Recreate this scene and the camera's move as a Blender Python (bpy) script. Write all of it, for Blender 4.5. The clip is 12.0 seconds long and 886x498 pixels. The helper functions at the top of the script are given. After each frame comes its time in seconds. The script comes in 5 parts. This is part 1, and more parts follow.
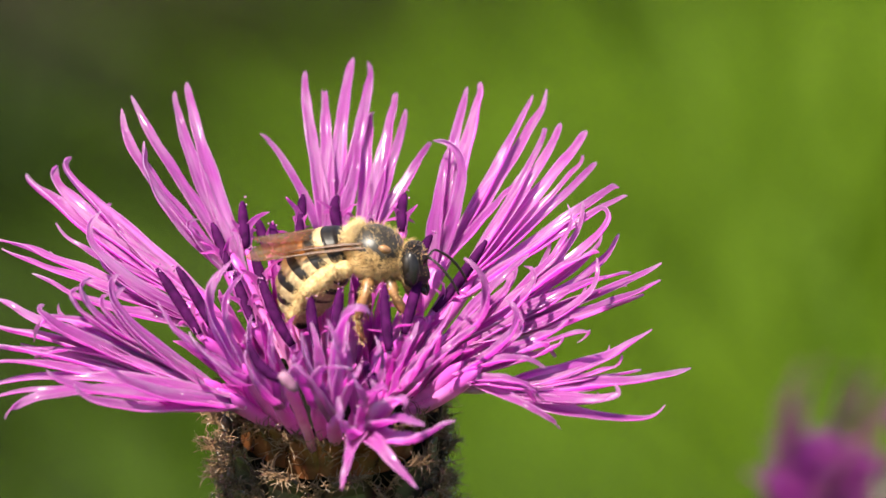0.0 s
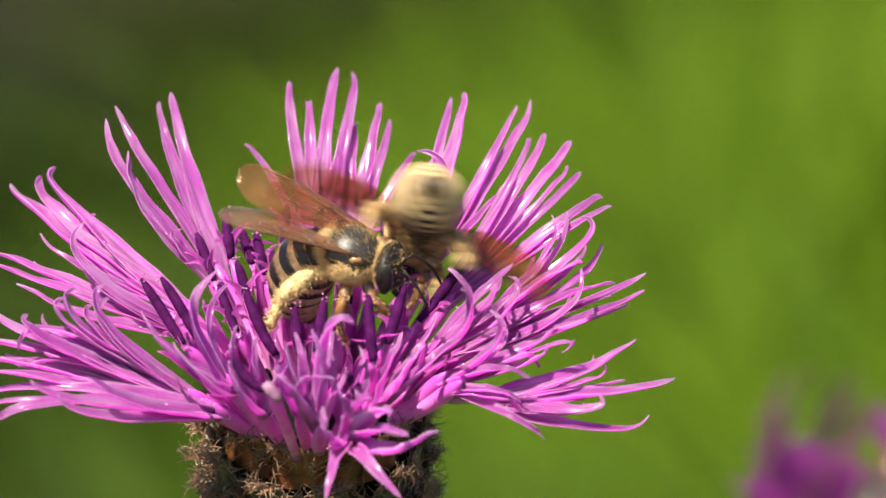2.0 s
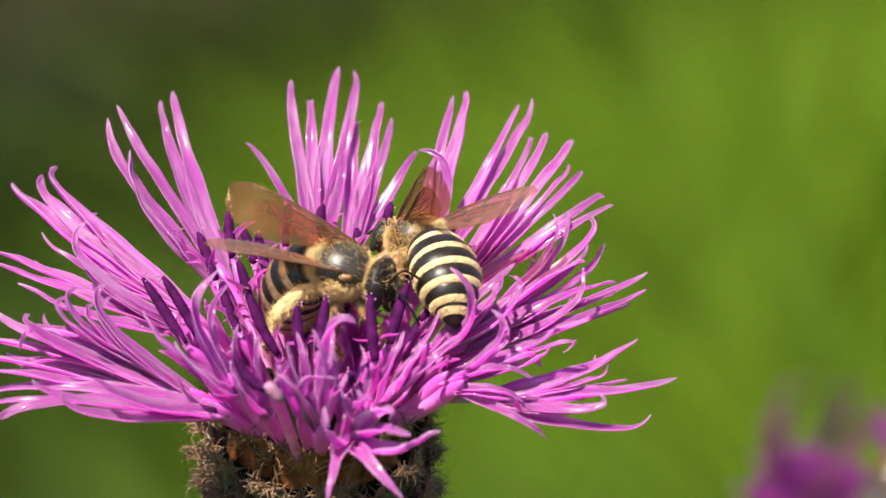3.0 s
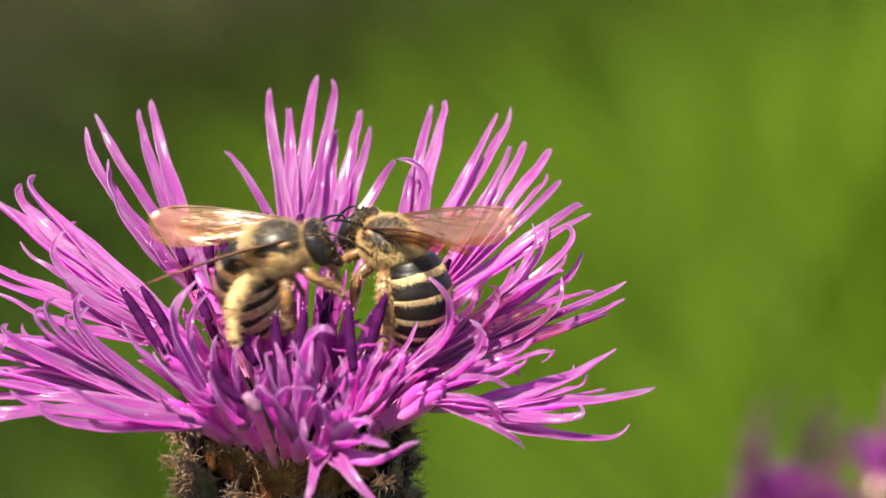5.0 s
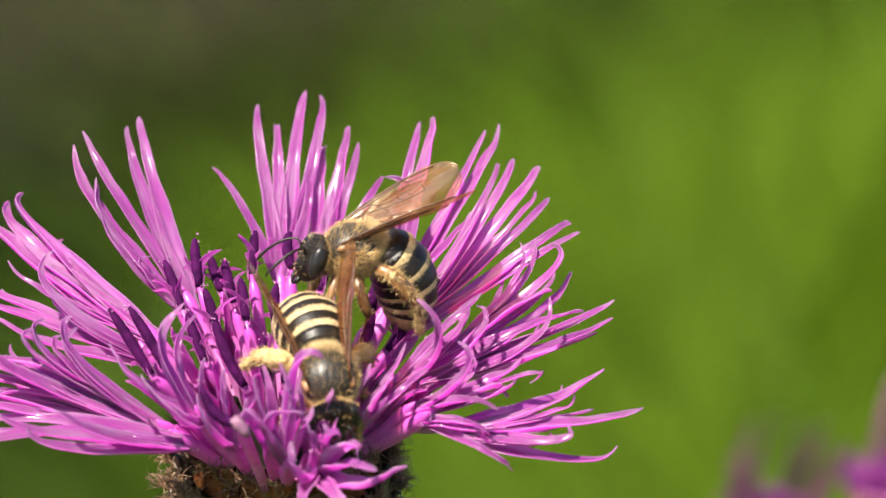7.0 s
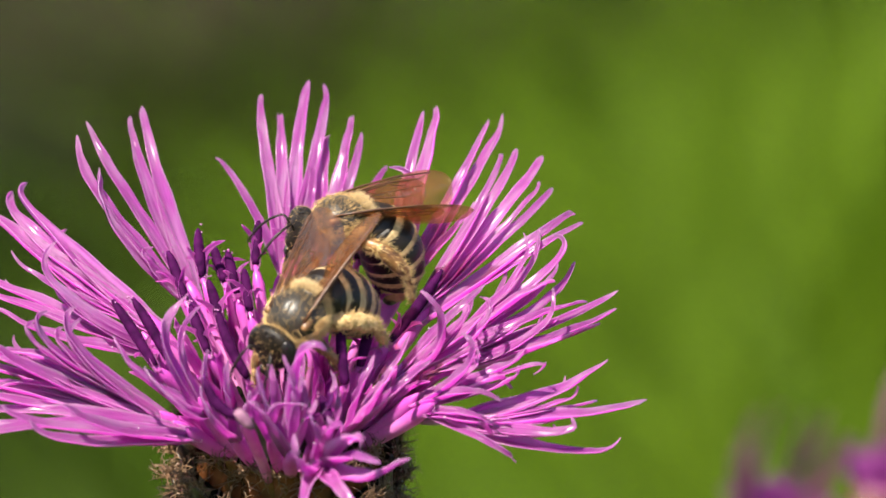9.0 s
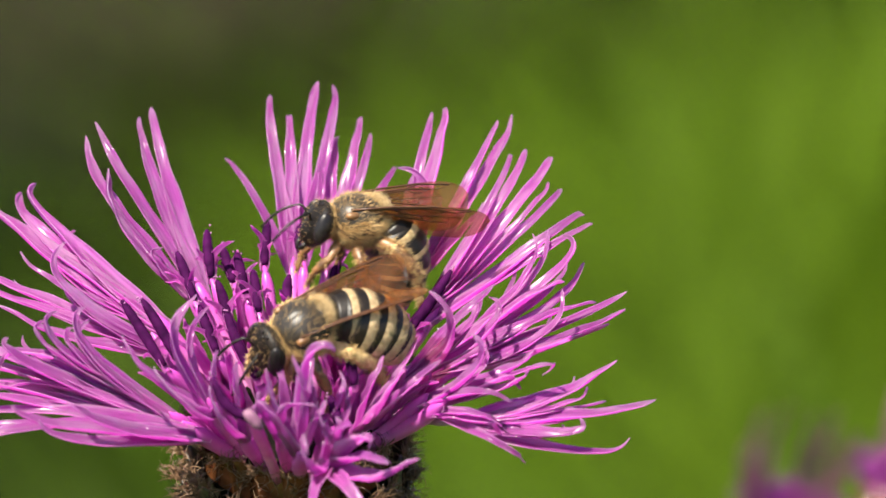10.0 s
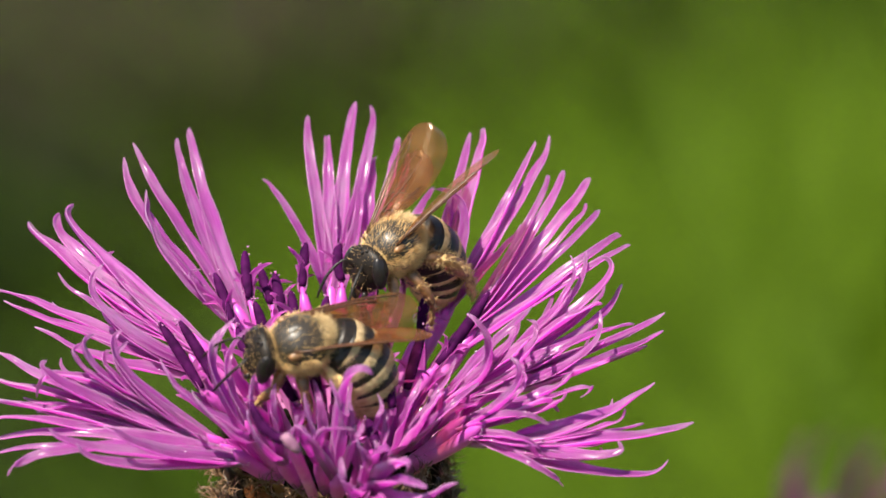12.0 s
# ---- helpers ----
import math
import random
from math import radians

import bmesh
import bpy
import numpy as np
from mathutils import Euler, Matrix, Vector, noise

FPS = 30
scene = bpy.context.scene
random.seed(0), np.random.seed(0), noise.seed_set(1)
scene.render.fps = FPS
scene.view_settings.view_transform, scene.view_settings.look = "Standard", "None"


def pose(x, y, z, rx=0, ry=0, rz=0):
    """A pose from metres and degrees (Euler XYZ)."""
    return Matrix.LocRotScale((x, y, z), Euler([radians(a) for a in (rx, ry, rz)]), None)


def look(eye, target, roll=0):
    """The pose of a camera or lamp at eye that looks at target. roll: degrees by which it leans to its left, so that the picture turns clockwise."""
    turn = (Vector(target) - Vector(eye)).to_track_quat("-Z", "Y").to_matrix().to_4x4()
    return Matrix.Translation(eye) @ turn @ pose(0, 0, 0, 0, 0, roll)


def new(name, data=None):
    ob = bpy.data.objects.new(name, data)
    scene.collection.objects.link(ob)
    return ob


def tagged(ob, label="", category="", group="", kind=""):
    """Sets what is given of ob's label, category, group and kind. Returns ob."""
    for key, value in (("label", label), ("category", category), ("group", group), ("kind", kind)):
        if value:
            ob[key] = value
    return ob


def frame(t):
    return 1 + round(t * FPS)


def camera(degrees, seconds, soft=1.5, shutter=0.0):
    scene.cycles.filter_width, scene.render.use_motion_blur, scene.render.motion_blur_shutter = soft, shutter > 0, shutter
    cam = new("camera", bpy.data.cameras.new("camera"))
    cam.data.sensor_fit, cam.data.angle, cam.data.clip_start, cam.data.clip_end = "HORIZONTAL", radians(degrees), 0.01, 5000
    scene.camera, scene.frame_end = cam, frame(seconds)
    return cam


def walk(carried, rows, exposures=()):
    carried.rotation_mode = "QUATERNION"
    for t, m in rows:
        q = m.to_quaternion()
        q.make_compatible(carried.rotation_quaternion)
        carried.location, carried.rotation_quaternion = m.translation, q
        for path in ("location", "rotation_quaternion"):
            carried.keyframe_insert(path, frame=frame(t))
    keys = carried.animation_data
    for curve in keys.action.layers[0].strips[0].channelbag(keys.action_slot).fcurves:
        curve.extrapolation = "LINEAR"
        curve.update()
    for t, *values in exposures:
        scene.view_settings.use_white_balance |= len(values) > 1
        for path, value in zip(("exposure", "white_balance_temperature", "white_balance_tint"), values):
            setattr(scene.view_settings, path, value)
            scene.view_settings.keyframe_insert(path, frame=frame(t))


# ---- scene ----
MM = 0.001
# the flower head's frame: x across, y away from the lens, z up
HEAD = pose(0, 0, 0.60, -10)
EYE = HEAD @ pose(0.0063056, -0.28, 0.006468, 90)
# seconds, millimetres the camera sinks, degrees of tilt, degrees of pan
PATH = [
    (0, 0.00, 0.0000, 0.0000),
    (0.5, 0.00, 0.0266, -0.0532),
    (1, 0.00, 0.0798, -0.1131),
    (1.5, 0.00, 0.1131, -0.2128),
    (2, 0.00, 0.1197, -0.1862),
    (2.5, 0.35, 0.1515, -0.1064),
    (3, 0.70, 0.2565, -0.1663),
    (3.2, 0.86, 0.2488, -0.2195),
    (4.8, 2.12, 0.5535, -0.4723),
    (5, 2.28, 0.6922, -0.4190),
    (5.5, 2.54, 0.8524, -0.5188),
    (6, 2.80, 0.9527, -0.6718),
    (6.5, 2.80, 0.9195, -0.6452),
    (7, 2.80, 1.0326, -0.5587),
    (7.2, 2.80, 1.0126, -0.5454),
    (8.8, 2.80, 0.9794, -0.4856),
    (9, 2.80, 0.9261, -0.5188),
    (9.5, 2.80, 0.8862, -0.6053),
    (10, 2.80, 0.9328, -0.4124),
    (10.5, 2.80, 1.0126, -0.2927),
    (11, 2.80, 1.0991, -0.0665),
    (11.5, 2.80, 1.1257, -0.0798),
    (12, 2.80, 1.1922, 0.0333),
]
cam = camera(10.4, 12.0, soft=1.5, shutter=0.5)
walk(cam, [(t, EYE @ pose(0, -sink * MM, 0) @ pose(0, 0, 0, tilt, pan)) for t, sink, tilt, pan in PATH],
     exposures=[(0.0, 1.54), (5.0, 1.48), (9.0, 1.40), (12.0, 1.27)])
cam.data.dof.use_dof = True
cam.data.dof.focus_distance = 0.281
cam.data.dof.aperture_fstop = 45.0

# ---- light ----
SUN_TO = Vector((-0.34, -0.46, 0.82)).normalized()
world = bpy.data.worlds.new("meadow_sky")
scene.world = world
world.use_nodes = True
wn = world.node_tree
sky = wn.nodes.new("ShaderNodeTexSky")
sky.sky_type, sky.sun_disc = "NISHITA", False
sky.sun_elevation = math.asin(SUN_TO.z)
sky.sun_rotation = math.atan2(SUN_TO.x, SUN_TO.y)
wn.links.new(sky.outputs["Color"], wn.nodes["Background"].inputs["Color"])
wn.nodes["Background"].inputs["Strength"].default_value = 0.09
sun = new("sun", bpy.data.lights.new("sun", "SUN"))
sun.data.energy, sun.data.angle, sun.data.color = 5.0, radians(0.55), (1.0, 0.91, 0.77)
sun.matrix_world = look(SUN_TO * 5, (0, 0, 0))


# ---- materials ----
class Nodes:
    """A small builder of node materials."""

    def __init__(self, name):
        self.mat = bpy.data.materials.new(name)
        self.mat.use_nodes = True
        self.tree = self.mat.node_tree
        self.bsdf = self.tree.nodes["Principled BSDF"]
        self.out = self.tree.nodes["Material Output"]

    def node(self, kind, **values):
        n = self.tree.nodes.new(kind)
        for key, value in values.items():
            n.inputs[key.replace("_", " ")].default_value = value
        return n

    def link(self, a, b):
        self.tree.links.new(a, b)

    def ramp(self, fac, stops):
        r = self.tree.nodes.new("ShaderNodeValToRGB")
        while len(r.color_ramp.elements) < len(stops):
            r.color_ramp.elements.new(0.5)
        for e, (p, c) in zip(r.color_ramp.elements, stops):
            e.position, e.color = p, (*c, 1)
        self.link(fac, r.inputs["Fac"])
        return r.outputs["Color"]

    def noise(self, scale, detail=4.0, coords="Object", stretch=None):
        c = self.tree.nodes.new("ShaderNodeTexCoord").outputs[coords]
        if stretch:
            m = self.tree.nodes.new("ShaderNodeMapping")
            m.inputs["Scale"].default_value = stretch
            self.link(c, m.inputs["Vector"])
            c = m.outputs["Vector"]
        n = self.node("ShaderNodeTexNoise", Scale=scale, Detail=detail)
        self.link(c, n.inputs["Vector"])
        return n.outputs["Fac"]

    def mix(self, fac, a, b, mode="MIX"):
        m = self.tree.nodes.new("ShaderNodeMix")
        m.data_type, m.blend_type = "RGBA", mode
        for value, socket in ((fac, m.inputs[0]), (a, m.inputs[6]), (b, m.inputs[7])):
            if isinstance(value, (int, float)):
                socket.default_value = value
            elif isinstance(value, tuple):
                socket.default_value = (*value, 1)
            else:
                self.link(value, socket)
        return m.outputs[2]

    def bump(self, height, distance, strength=0.6):
        b = self.node("ShaderNodeBump", Distance=distance, Strength=strength)
        self.link(height, b.inputs["Height"])
        self.link(b.outputs["Normal"], self.bsdf.inputs["Normal"])

    def colour(self, value):
        s = self.bsdf.inputs["Base Color"]
        if isinstance(value, tuple):
            s.default_value = (*value, 1)
        else:
            self.link(value, s)

    def set(self, rough=0.5, spec=0.5, **values):
        self.bsdf.inputs["Roughness"].default_value = rough
        self.bsdf.inputs["Specular IOR Level"].default_value = spec
        for key, value in values.items():
            self.bsdf.inputs[key.replace("_", " ")].default_value = value

    def thin(self, colour, share):
        """Lets part of the light through, as a petal or leaf does."""
        t = self.tree.nodes.new("ShaderNodeBsdfTranslucent")
        if isinstance(colour, tuple):
            t.inputs["Color"].default_value = (*colour, 1)
        else:
            self.link(colour, t.inputs["Color"])
        m = self.node("ShaderNodeMixShader", Fac=share)
        self.link(self.bsdf.outputs[0], m.inputs[1])
        self.link(t.outputs[0], m.inputs[2])
        self.link(m.outputs[0], self.out.inputs["Surface"])


def along(n):
    """The place along (0 to 1) and across (0 to 1) a petal, from its UV."""
    uv = n.tree.nodes.new("ShaderNodeUVMap")
    sep = n.tree.nodes.new("ShaderNodeSeparateXYZ")
    n.link(uv.outputs[0], sep.inputs[0])
    return sep.outputs["X"], sep.outputs["Y"], uv.outputs[0]


def petal_material(name, deep, light, pale):
    n = Nodes(name)
    across, length, uv = along(n)
    oi = n.tree.nodes.new("ShaderNodeObjectInfo")
    def stretched(scale, sx, sy, detail):
        m = n.tree.nodes.new("ShaderNodeMapping")
        m.inputs["Scale"].default_value = (sx, sy, 1)
        n.link(uv, m.inputs["Vector"])
        shift = n.tree.nodes.new("ShaderNodeCombineXYZ")
        n.link(oi.outputs["Random"], shift.inputs["Z"])
        far = n.tree.nodes.new("ShaderNodeVectorMath")
        far.operation = "MULTIPLY_ADD"
        n.link(shift.outputs[0], far.inputs[0])
        far.inputs[1].default_value = (0, 0, 40)
        n.link(m.outputs[0], far.inputs[2])
        t = n.node("ShaderNodeTexNoise", Scale=scale, Detail=detail)
        n.link(far.outputs[0], t.inputs["Vector"])
        return t.outputs["Fac"]
    streak = stretched(2.2, 10, 0.8, 3.0)
    fine = stretched(4.0, 14, 9.0, 4.0)
    patch = stretched(1.0, 1.5, 3.5, 2.0)
    base = n.ramp(streak, [(0.3, deep), (0.7, light)])
    # pale patches: uneven petal tone, with white highlights painted in as well
    base = n.mix(n.ramp(patch, [(0.45, (0,) * 3), (0.72, (0.54,) * 3)]), base, pale)
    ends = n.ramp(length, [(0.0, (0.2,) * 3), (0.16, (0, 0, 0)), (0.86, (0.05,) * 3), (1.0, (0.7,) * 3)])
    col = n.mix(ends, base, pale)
    rim = n.ramp(across, [(0.0, (0.65,) * 3), (0.09, (0, 0, 0)), (0.91, (0, 0, 0)), (1.0, (0.65,) * 3)])
    col = n.mix(rim, col, pale)
    tone = n.ramp(oi.outputs["Random"], [(0.0, (0.80, 0.74, 0.84)), (1.0, (1.0, 1.0, 1.0))])
    col = n.mix(1.0, col, tone, "MULTIPLY")
    n.colour(col)
    n.set(0.42, 0.35, Coat_Weight=0.55, Coat_Roughness=0.17)
    n.bump(n.mix(0.45, streak, fine), 0.00022, 1.0)
    n.thin(n.mix(0.5, col, (0.93, 0.20, 0.82)), 0.68)
    return n.mat


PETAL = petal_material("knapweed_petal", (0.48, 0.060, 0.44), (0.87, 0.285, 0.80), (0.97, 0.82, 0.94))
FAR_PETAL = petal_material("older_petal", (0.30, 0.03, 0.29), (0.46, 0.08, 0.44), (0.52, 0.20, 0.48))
DISC_PETAL = petal_material("disc_petal", (0.64, 0.070, 0.53), (0.86, 0.21, 0.74), (0.92, 0.45, 0.82))


def tube_material():
    n = Nodes("floret_tube")
    length = along(n)[1]
    f = n.noise(900, 3)
    c = n.mix(n.ramp(length, [(0.3, (0,) * 3), (0.85, (1,) * 3)]), n.ramp(f, [(0.3, (0.60, 0.16, 0.46)), (0.75, (0.80, 0.35, 0.66))]), (0.60, 0.09, 0.51))
    n.colour(c)
    n.set(0.35, 0.5)
    n.thin(c, 0.35)
    return n.mat


TUBE = tube_material()


def plain(name, dark, light, scale, rough, spec=0.5, depth=0.00006, strength=0.5, detail=5.0, **values):
    n = Nodes(name)
    f = n.noise(scale, detail)
    n.colour(n.ramp(f, [(0.28, dark), (0.72, light)]))
    n.set(rough, spec, **values)
    n.bump(f, depth, strength)
    return n.mat


ANTHER = plain("anther_purple", (0.014, 0.0014, 0.017), (0.055, 0.005, 0.055), 1500, 0.7, 0.03)
POLLEN_TIP = plain("anther_tip", (0.25, 0.06, 0.22), (0.55, 0.28, 0.46), 2500, 0.8, 0.2)
# near-black cup: shade under the florets and between bracts, put into its colour
INVOLUCRE = plain("involucre_shade", (0.004, 0.004, 0.002), (0.012, 0.011, 0.005), 700, 0.8, 0.1)
BRACT = plain("bract_green", (0.014, 0.016, 0.008), (0.075, 0.075, 0.042), 420, 0.28)
BRACT_TIP = plain("bract_tip_brown", (0.004, 0.003, 0.002), (0.030, 0.015, 0.008), 1200, 0.4)
BRISTLE = plain("bract_bristle", (0.03, 0.015, 0.008), (0.27, 0.16, 0.09), 330, 0.35)
PAPERY = plain("inner_bract_brown", (0.025, 0.009, 0.003), (0.17, 0.062, 0.022), 700, 0.2)
STEM = plain("stem_green", (0.05, 0.075, 0.02), (0.11, 0.14, 0.045), 600, 0.55)
CHITIN = plain("bee_chitin", (0.004, 0.003, 0.002), (0.014, 0.009, 0.005), 2600, 0.4, 0.3, 0.00005)
THORAX = plain("bee_thorax_chitin", (0.014, 0.011, 0.008), (0.034, 0.027, 0.018), 2600, 0.40, 0.4, 0.00005, 0.4)
DOWN = plain("bee_down", (0.030, 0.018, 0.009), (0.095, 0.06, 0.028), 1500, 0.6, 0.2)
TAN_BAND = plain("bee_tan_band", (0.28, 0.19, 0.095), (0.58, 0.44, 0.25), 3000, 0.75, 0.25, 0.00008, 0.9)
BAND = plain("bee_hair_band", (0.38, 0.26, 0.115), (0.70, 0.53, 0.29), 4000, 0.75, 0.25, 0.00008, 0.9)
EYE_BLACK = plain("bee_eye", (0.006, 0.005, 0.005), (0.016, 0.013, 0.012), 6000, 0.32, 0.3, 0.00002, 0.4)
FUR = plain("bee_fur", (0.42, 0.24, 0.085), (0.80, 0.57, 0.27), 1500, 0.6, 0.3)
HEAD_CHITIN = plain("bee_head_chitin", (0.004, 0.003, 0.002), (0.014, 0.009, 0.005), 3500, 0.5, 0.2, 0.00006, 0.5)
POLLEN = plain("pollen", (0.32, 0.20, 0.075), (0.62, 0.45, 0.22), 4200, 0.85, 0.15, 0.0001, 0.7)
LEG = plain("bee_leg", (0.035, 0.018, 0.008), (0.30, 0.145, 0.05), 1800, 0.4)
VEIN = plain("wing_vein", (0.03, 0.011, 0.004), (0.10, 0.038, 0.012), 3000, 0.4)


def wing_material():
    n = Nodes("wing_membrane")
    f = n.noise(700, 4)
    c = n.ramp(f, [(0.3, (0.24, 0.105, 0.036)), (0.75, (0.46, 0.225, 0.085))])
    n.colour(c)
    n.set(0.18, 1.0)
    clear = n.tree.nodes.new("ShaderNodeBsdfTransparent")
    clear.inputs["Color"].default_value = (0.90, 0.78, 0.65, 1)
    t = n.tree.nodes.new("ShaderNodeBsdfTranslucent")
    n.link(c, t.inputs["Color"])
    m1 = n.node("ShaderNodeMixShader", Fac=0.5)
    n.link(n.bsdf.outputs[0], m1.inputs[1])
    n.link(t.outputs[0], m1.inputs[2])
    m2 = n.node("ShaderNodeMixShader")
    n.link(n.ramp(n.noise(330, 2), [(0.35, (0.09,) * 3), (0.68, (0.30,) * 3)]), m2.inputs["Fac"])
    n.link(clear.outputs[0], m2.inputs[1])
    n.link(m1.outputs[0], m2.inputs[2])
    shine = n.node("ShaderNodeBsdfAnisotropic", Color=(1.0, 0.84, 0.68, 1), Roughness=0.24)
    wrinkle = n.node("ShaderNodeBump", Strength=0.7, Distance=0.0002)
    n.link(n.noise(1100, 3, stretch=(0.5, 1.6, 1)), wrinkle.inputs["Height"])
    n.link(wrinkle.outputs[0], shine.inputs["Normal"])
    edge = n.node("ShaderNodeFresnel", IOR=1.6)
    n.link(wrinkle.outputs[0], edge.inputs["Normal"])
    m3 = n.node("ShaderNodeMixShader")
    part_of = n.node("ShaderNodeMath")
    part_of.operation = "MULTIPLY"
    part_of.inputs[1].default_value = 0.16
    n.link(edge.outputs[0], part_of.inputs[0])
    n.link(part_of.outputs[0], m3.inputs["Fac"])
    n.link(m2.outputs[0], m3.inputs[1])
    n.link(shine.outputs[0], m3.inputs[2])
    n.link(m3.outputs[0], n.out.inputs["Surface"])
    n.bump(f, 0.00004, 0.4)
    return n.mat


WING = wing_material()


def leaf_material(name, dark, light, through_light):
    n = Nodes(name)
    geo = n.tree.nodes.new("ShaderNodeNewGeometry")
    f = n.noise(9, 3)
    c = n.mix(geo.outputs["Random Per Island"], n.ramp(f, [(0.3, dark), (0.7, light)]), light)
    n.colour(c)
    n.set(0.6, 0.12)
    n.thin(c, through_light)
    return n.mat


# the olive and brown grasses carry the meadow's shade in their dark colour
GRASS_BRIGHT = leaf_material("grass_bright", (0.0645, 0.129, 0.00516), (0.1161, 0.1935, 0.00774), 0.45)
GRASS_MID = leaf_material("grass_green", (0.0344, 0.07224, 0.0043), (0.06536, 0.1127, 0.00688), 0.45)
GRASS_SHADE_OLIVE = leaf_material("grass_shade_olive", (0.0108, 0.0205, 0.0031), (0.0235, 0.0385, 0.0062), 0.3)
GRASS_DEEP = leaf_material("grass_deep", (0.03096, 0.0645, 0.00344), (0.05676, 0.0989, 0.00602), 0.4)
GRASS_SHADE_BROWN = leaf_material("grass_shade_brown", (0.0245, 0.0185, 0.0112), (0.0565, 0.043, 0.0275), 0.2)


def ground_material():
    n = Nodes("meadow_soil")
    big, fine = n.noise(1.3, 4), n.noise(40, 8)
    soil = n.ramp(fine, [(0.3, (0.03, 0.024, 0.015)), (0.7, (0.075, 0.06, 0.035))])
    moss = n.ramp(fine, [(0.3, (0.035, 0.07, 0.010)), (0.7, (0.08, 0.14, 0.018))])
    n.colour(n.mix(n.ramp(big, [(0.35, (0,) * 3), (0.6, (1,) * 3)]), soil, moss))
    n.set(0.9, 0.2)
    n.bump(fine, 0.02)
    return n.mat


GROUND = ground_material()


# ---- building helpers ----
def part(name, bm, material, parent=None, label=""):
    """Links a bmesh as one mesh object under a thing or part."""
    me = bpy.data.meshes.new(name)
    bm.normal_update()
    bm.to_mesh(me)
    bm.free()
    for p in me.polygons:
        p.use_smooth = True
    for m in (material if isinstance(material, (list, tuple)) else [material]):
        me.materials.append(m)
    ob = new(name, me)
    if parent:
        ob.parent = parent
    if label:
        ob["label"] = label
    return ob


def bezier(a, b, c, s):
    """The curve from a to c that goes through b half-way."""
    q = b * 2 - (a + c) * 0.5
    return a * (1 - s) ** 2 + q * 2 * s * (1 - s) + c * s * s


def sweep(bm, points, radii, sides=8, mat=0, flat=1.0, up=None, uv=False):
    """A closed tube along the points; flat squeezes it across."""
    rings, n = [], len(points)
    layer = bm.loops.layers.uv.verify() if uv else None
    side = None
    for i, p in enumerate(points):
        d = (points[min(i + 1, n - 1)] - points[max(i - 1, 0)]).normalized()
        if side is None:
            side = d.cross(up if up else Vector((0.3, 1, 0.2))).normalized()
        side = (side - d * side.dot(d)).normalized()
        other = d.cross(side)
        rings.append([bm.verts.new(p + (side * math.cos(a) + other * math.sin(a) * flat) * radii[i])
                      for a in (2 * math.pi * k / sides for k in range(sides))])
    for i in range(n - 1):
        for k in range(sides):
            f = bm.faces.new((rings[i][k], rings[i][(k + 1) % sides], rings[i + 1][(k + 1) % sides], rings[i + 1][k]))
            f.material_index = mat
            if layer:
                for loop, (u, v) in zip(f.loops, ((k, i), (k + 1, i), (k + 1, i + 1), (k, i + 1))):
                    loop[layer].uv = (u / sides, v / (n - 1))
    bm.faces.new(rings[0][::-1]).material_index = mat
    bm.faces.new(rings[-1]).material_index = mat
    return rings


def ball(bm, centre, size, mat=0, u=20, v=12, turn=None):
    """An ellipsoid."""
    m = Matrix.Translation(centre) @ (turn or Matrix()) @ Matrix.Diagonal((*size, 1))
    made = bmesh.ops.create_uvsphere(bm, u_segments=u, v_segments=v, radius=1, matrix=m)
    for f in {f for vert in made["verts"] for f in vert.link_faces}:
        f.material_index = mat
    return made["verts"]


def hairs(bm, roots, length, width, rng, mat=0, lean=Vector((0, 0, 0)), curl=0.3):
    """Tapered bristles of three sides, from (place, normal) pairs."""
    for p, nrm in roots:
        d = (nrm + lean + Vector((rng.uniform(-1, 1), rng.uniform(-1, 1), rng.uniform(-1, 1))) * curl).normalized()
        side = d.orthogonal().normalized() * width
        third = d.cross(side)
        l = length * rng.uniform(0.55, 1.15)
        bend = Vector((rng.uniform(-1, 1), rng.uniform(-1, 1), rng.uniform(-1, 1))) * l * curl * 0.6
        low = [bm.verts.new(p + o) for o in (side, side * -0.5 + third * 0.87, side * -0.5 - third * 0.87)]
        mid = [bm.verts.new(p + d * l * 0.55 + bend * 0.25 + o * 0.7) for o in (side, side * -0.5 + third * 0.87, side * -0.5 - third * 0.87)]
        tip = bm.verts.new(p + d * l + bend)
        for k in range(3):
            bm.faces.new((low[k], low[(k + 1) % 3], mid[(k + 1) % 3], mid[k])).material_index = mat
            bm.faces.new((mid[k], mid[(k + 1) % 3], tip)).material_index = mat


def curls(bm, roots, length, width, rng, mat=0):
    """Curly bristles: thin tapered strands of three sides, each bent into a hook."""
    for p, nrm in roots:
        d = (nrm + Vector((rng.uniform(-1, 1), rng.uniform(-1, 1), rng.uniform(-1, 1))) * 0.55).normalized()
        turn = Matrix.Rotation(rng.uniform(0.25, 0.75), 3, Vector((rng.uniform(-1, 1), rng.uniform(-1, 1), rng.uniform(-1, 1))).normalized())
        step, q, last = length * rng.uniform(0.5, 1.2) / 5, p.copy(), None
        for i in range(6):
            side = d.orthogonal().normalized() * width * (1 - 0.15 * i)
            third = d.cross(side)
            ring = [bm.verts.new(q + o) for o in (side, side * -0.5 + third * 0.87, side * -0.5 - third * 0.87)]
            if last:
                for k in range(3):
                    bm.faces.new((last[k], last[(k + 1) % 3], ring[(k + 1) % 3], ring[k])).material_index = mat
            last, q = ring, q + d * step
            d = turn @ d


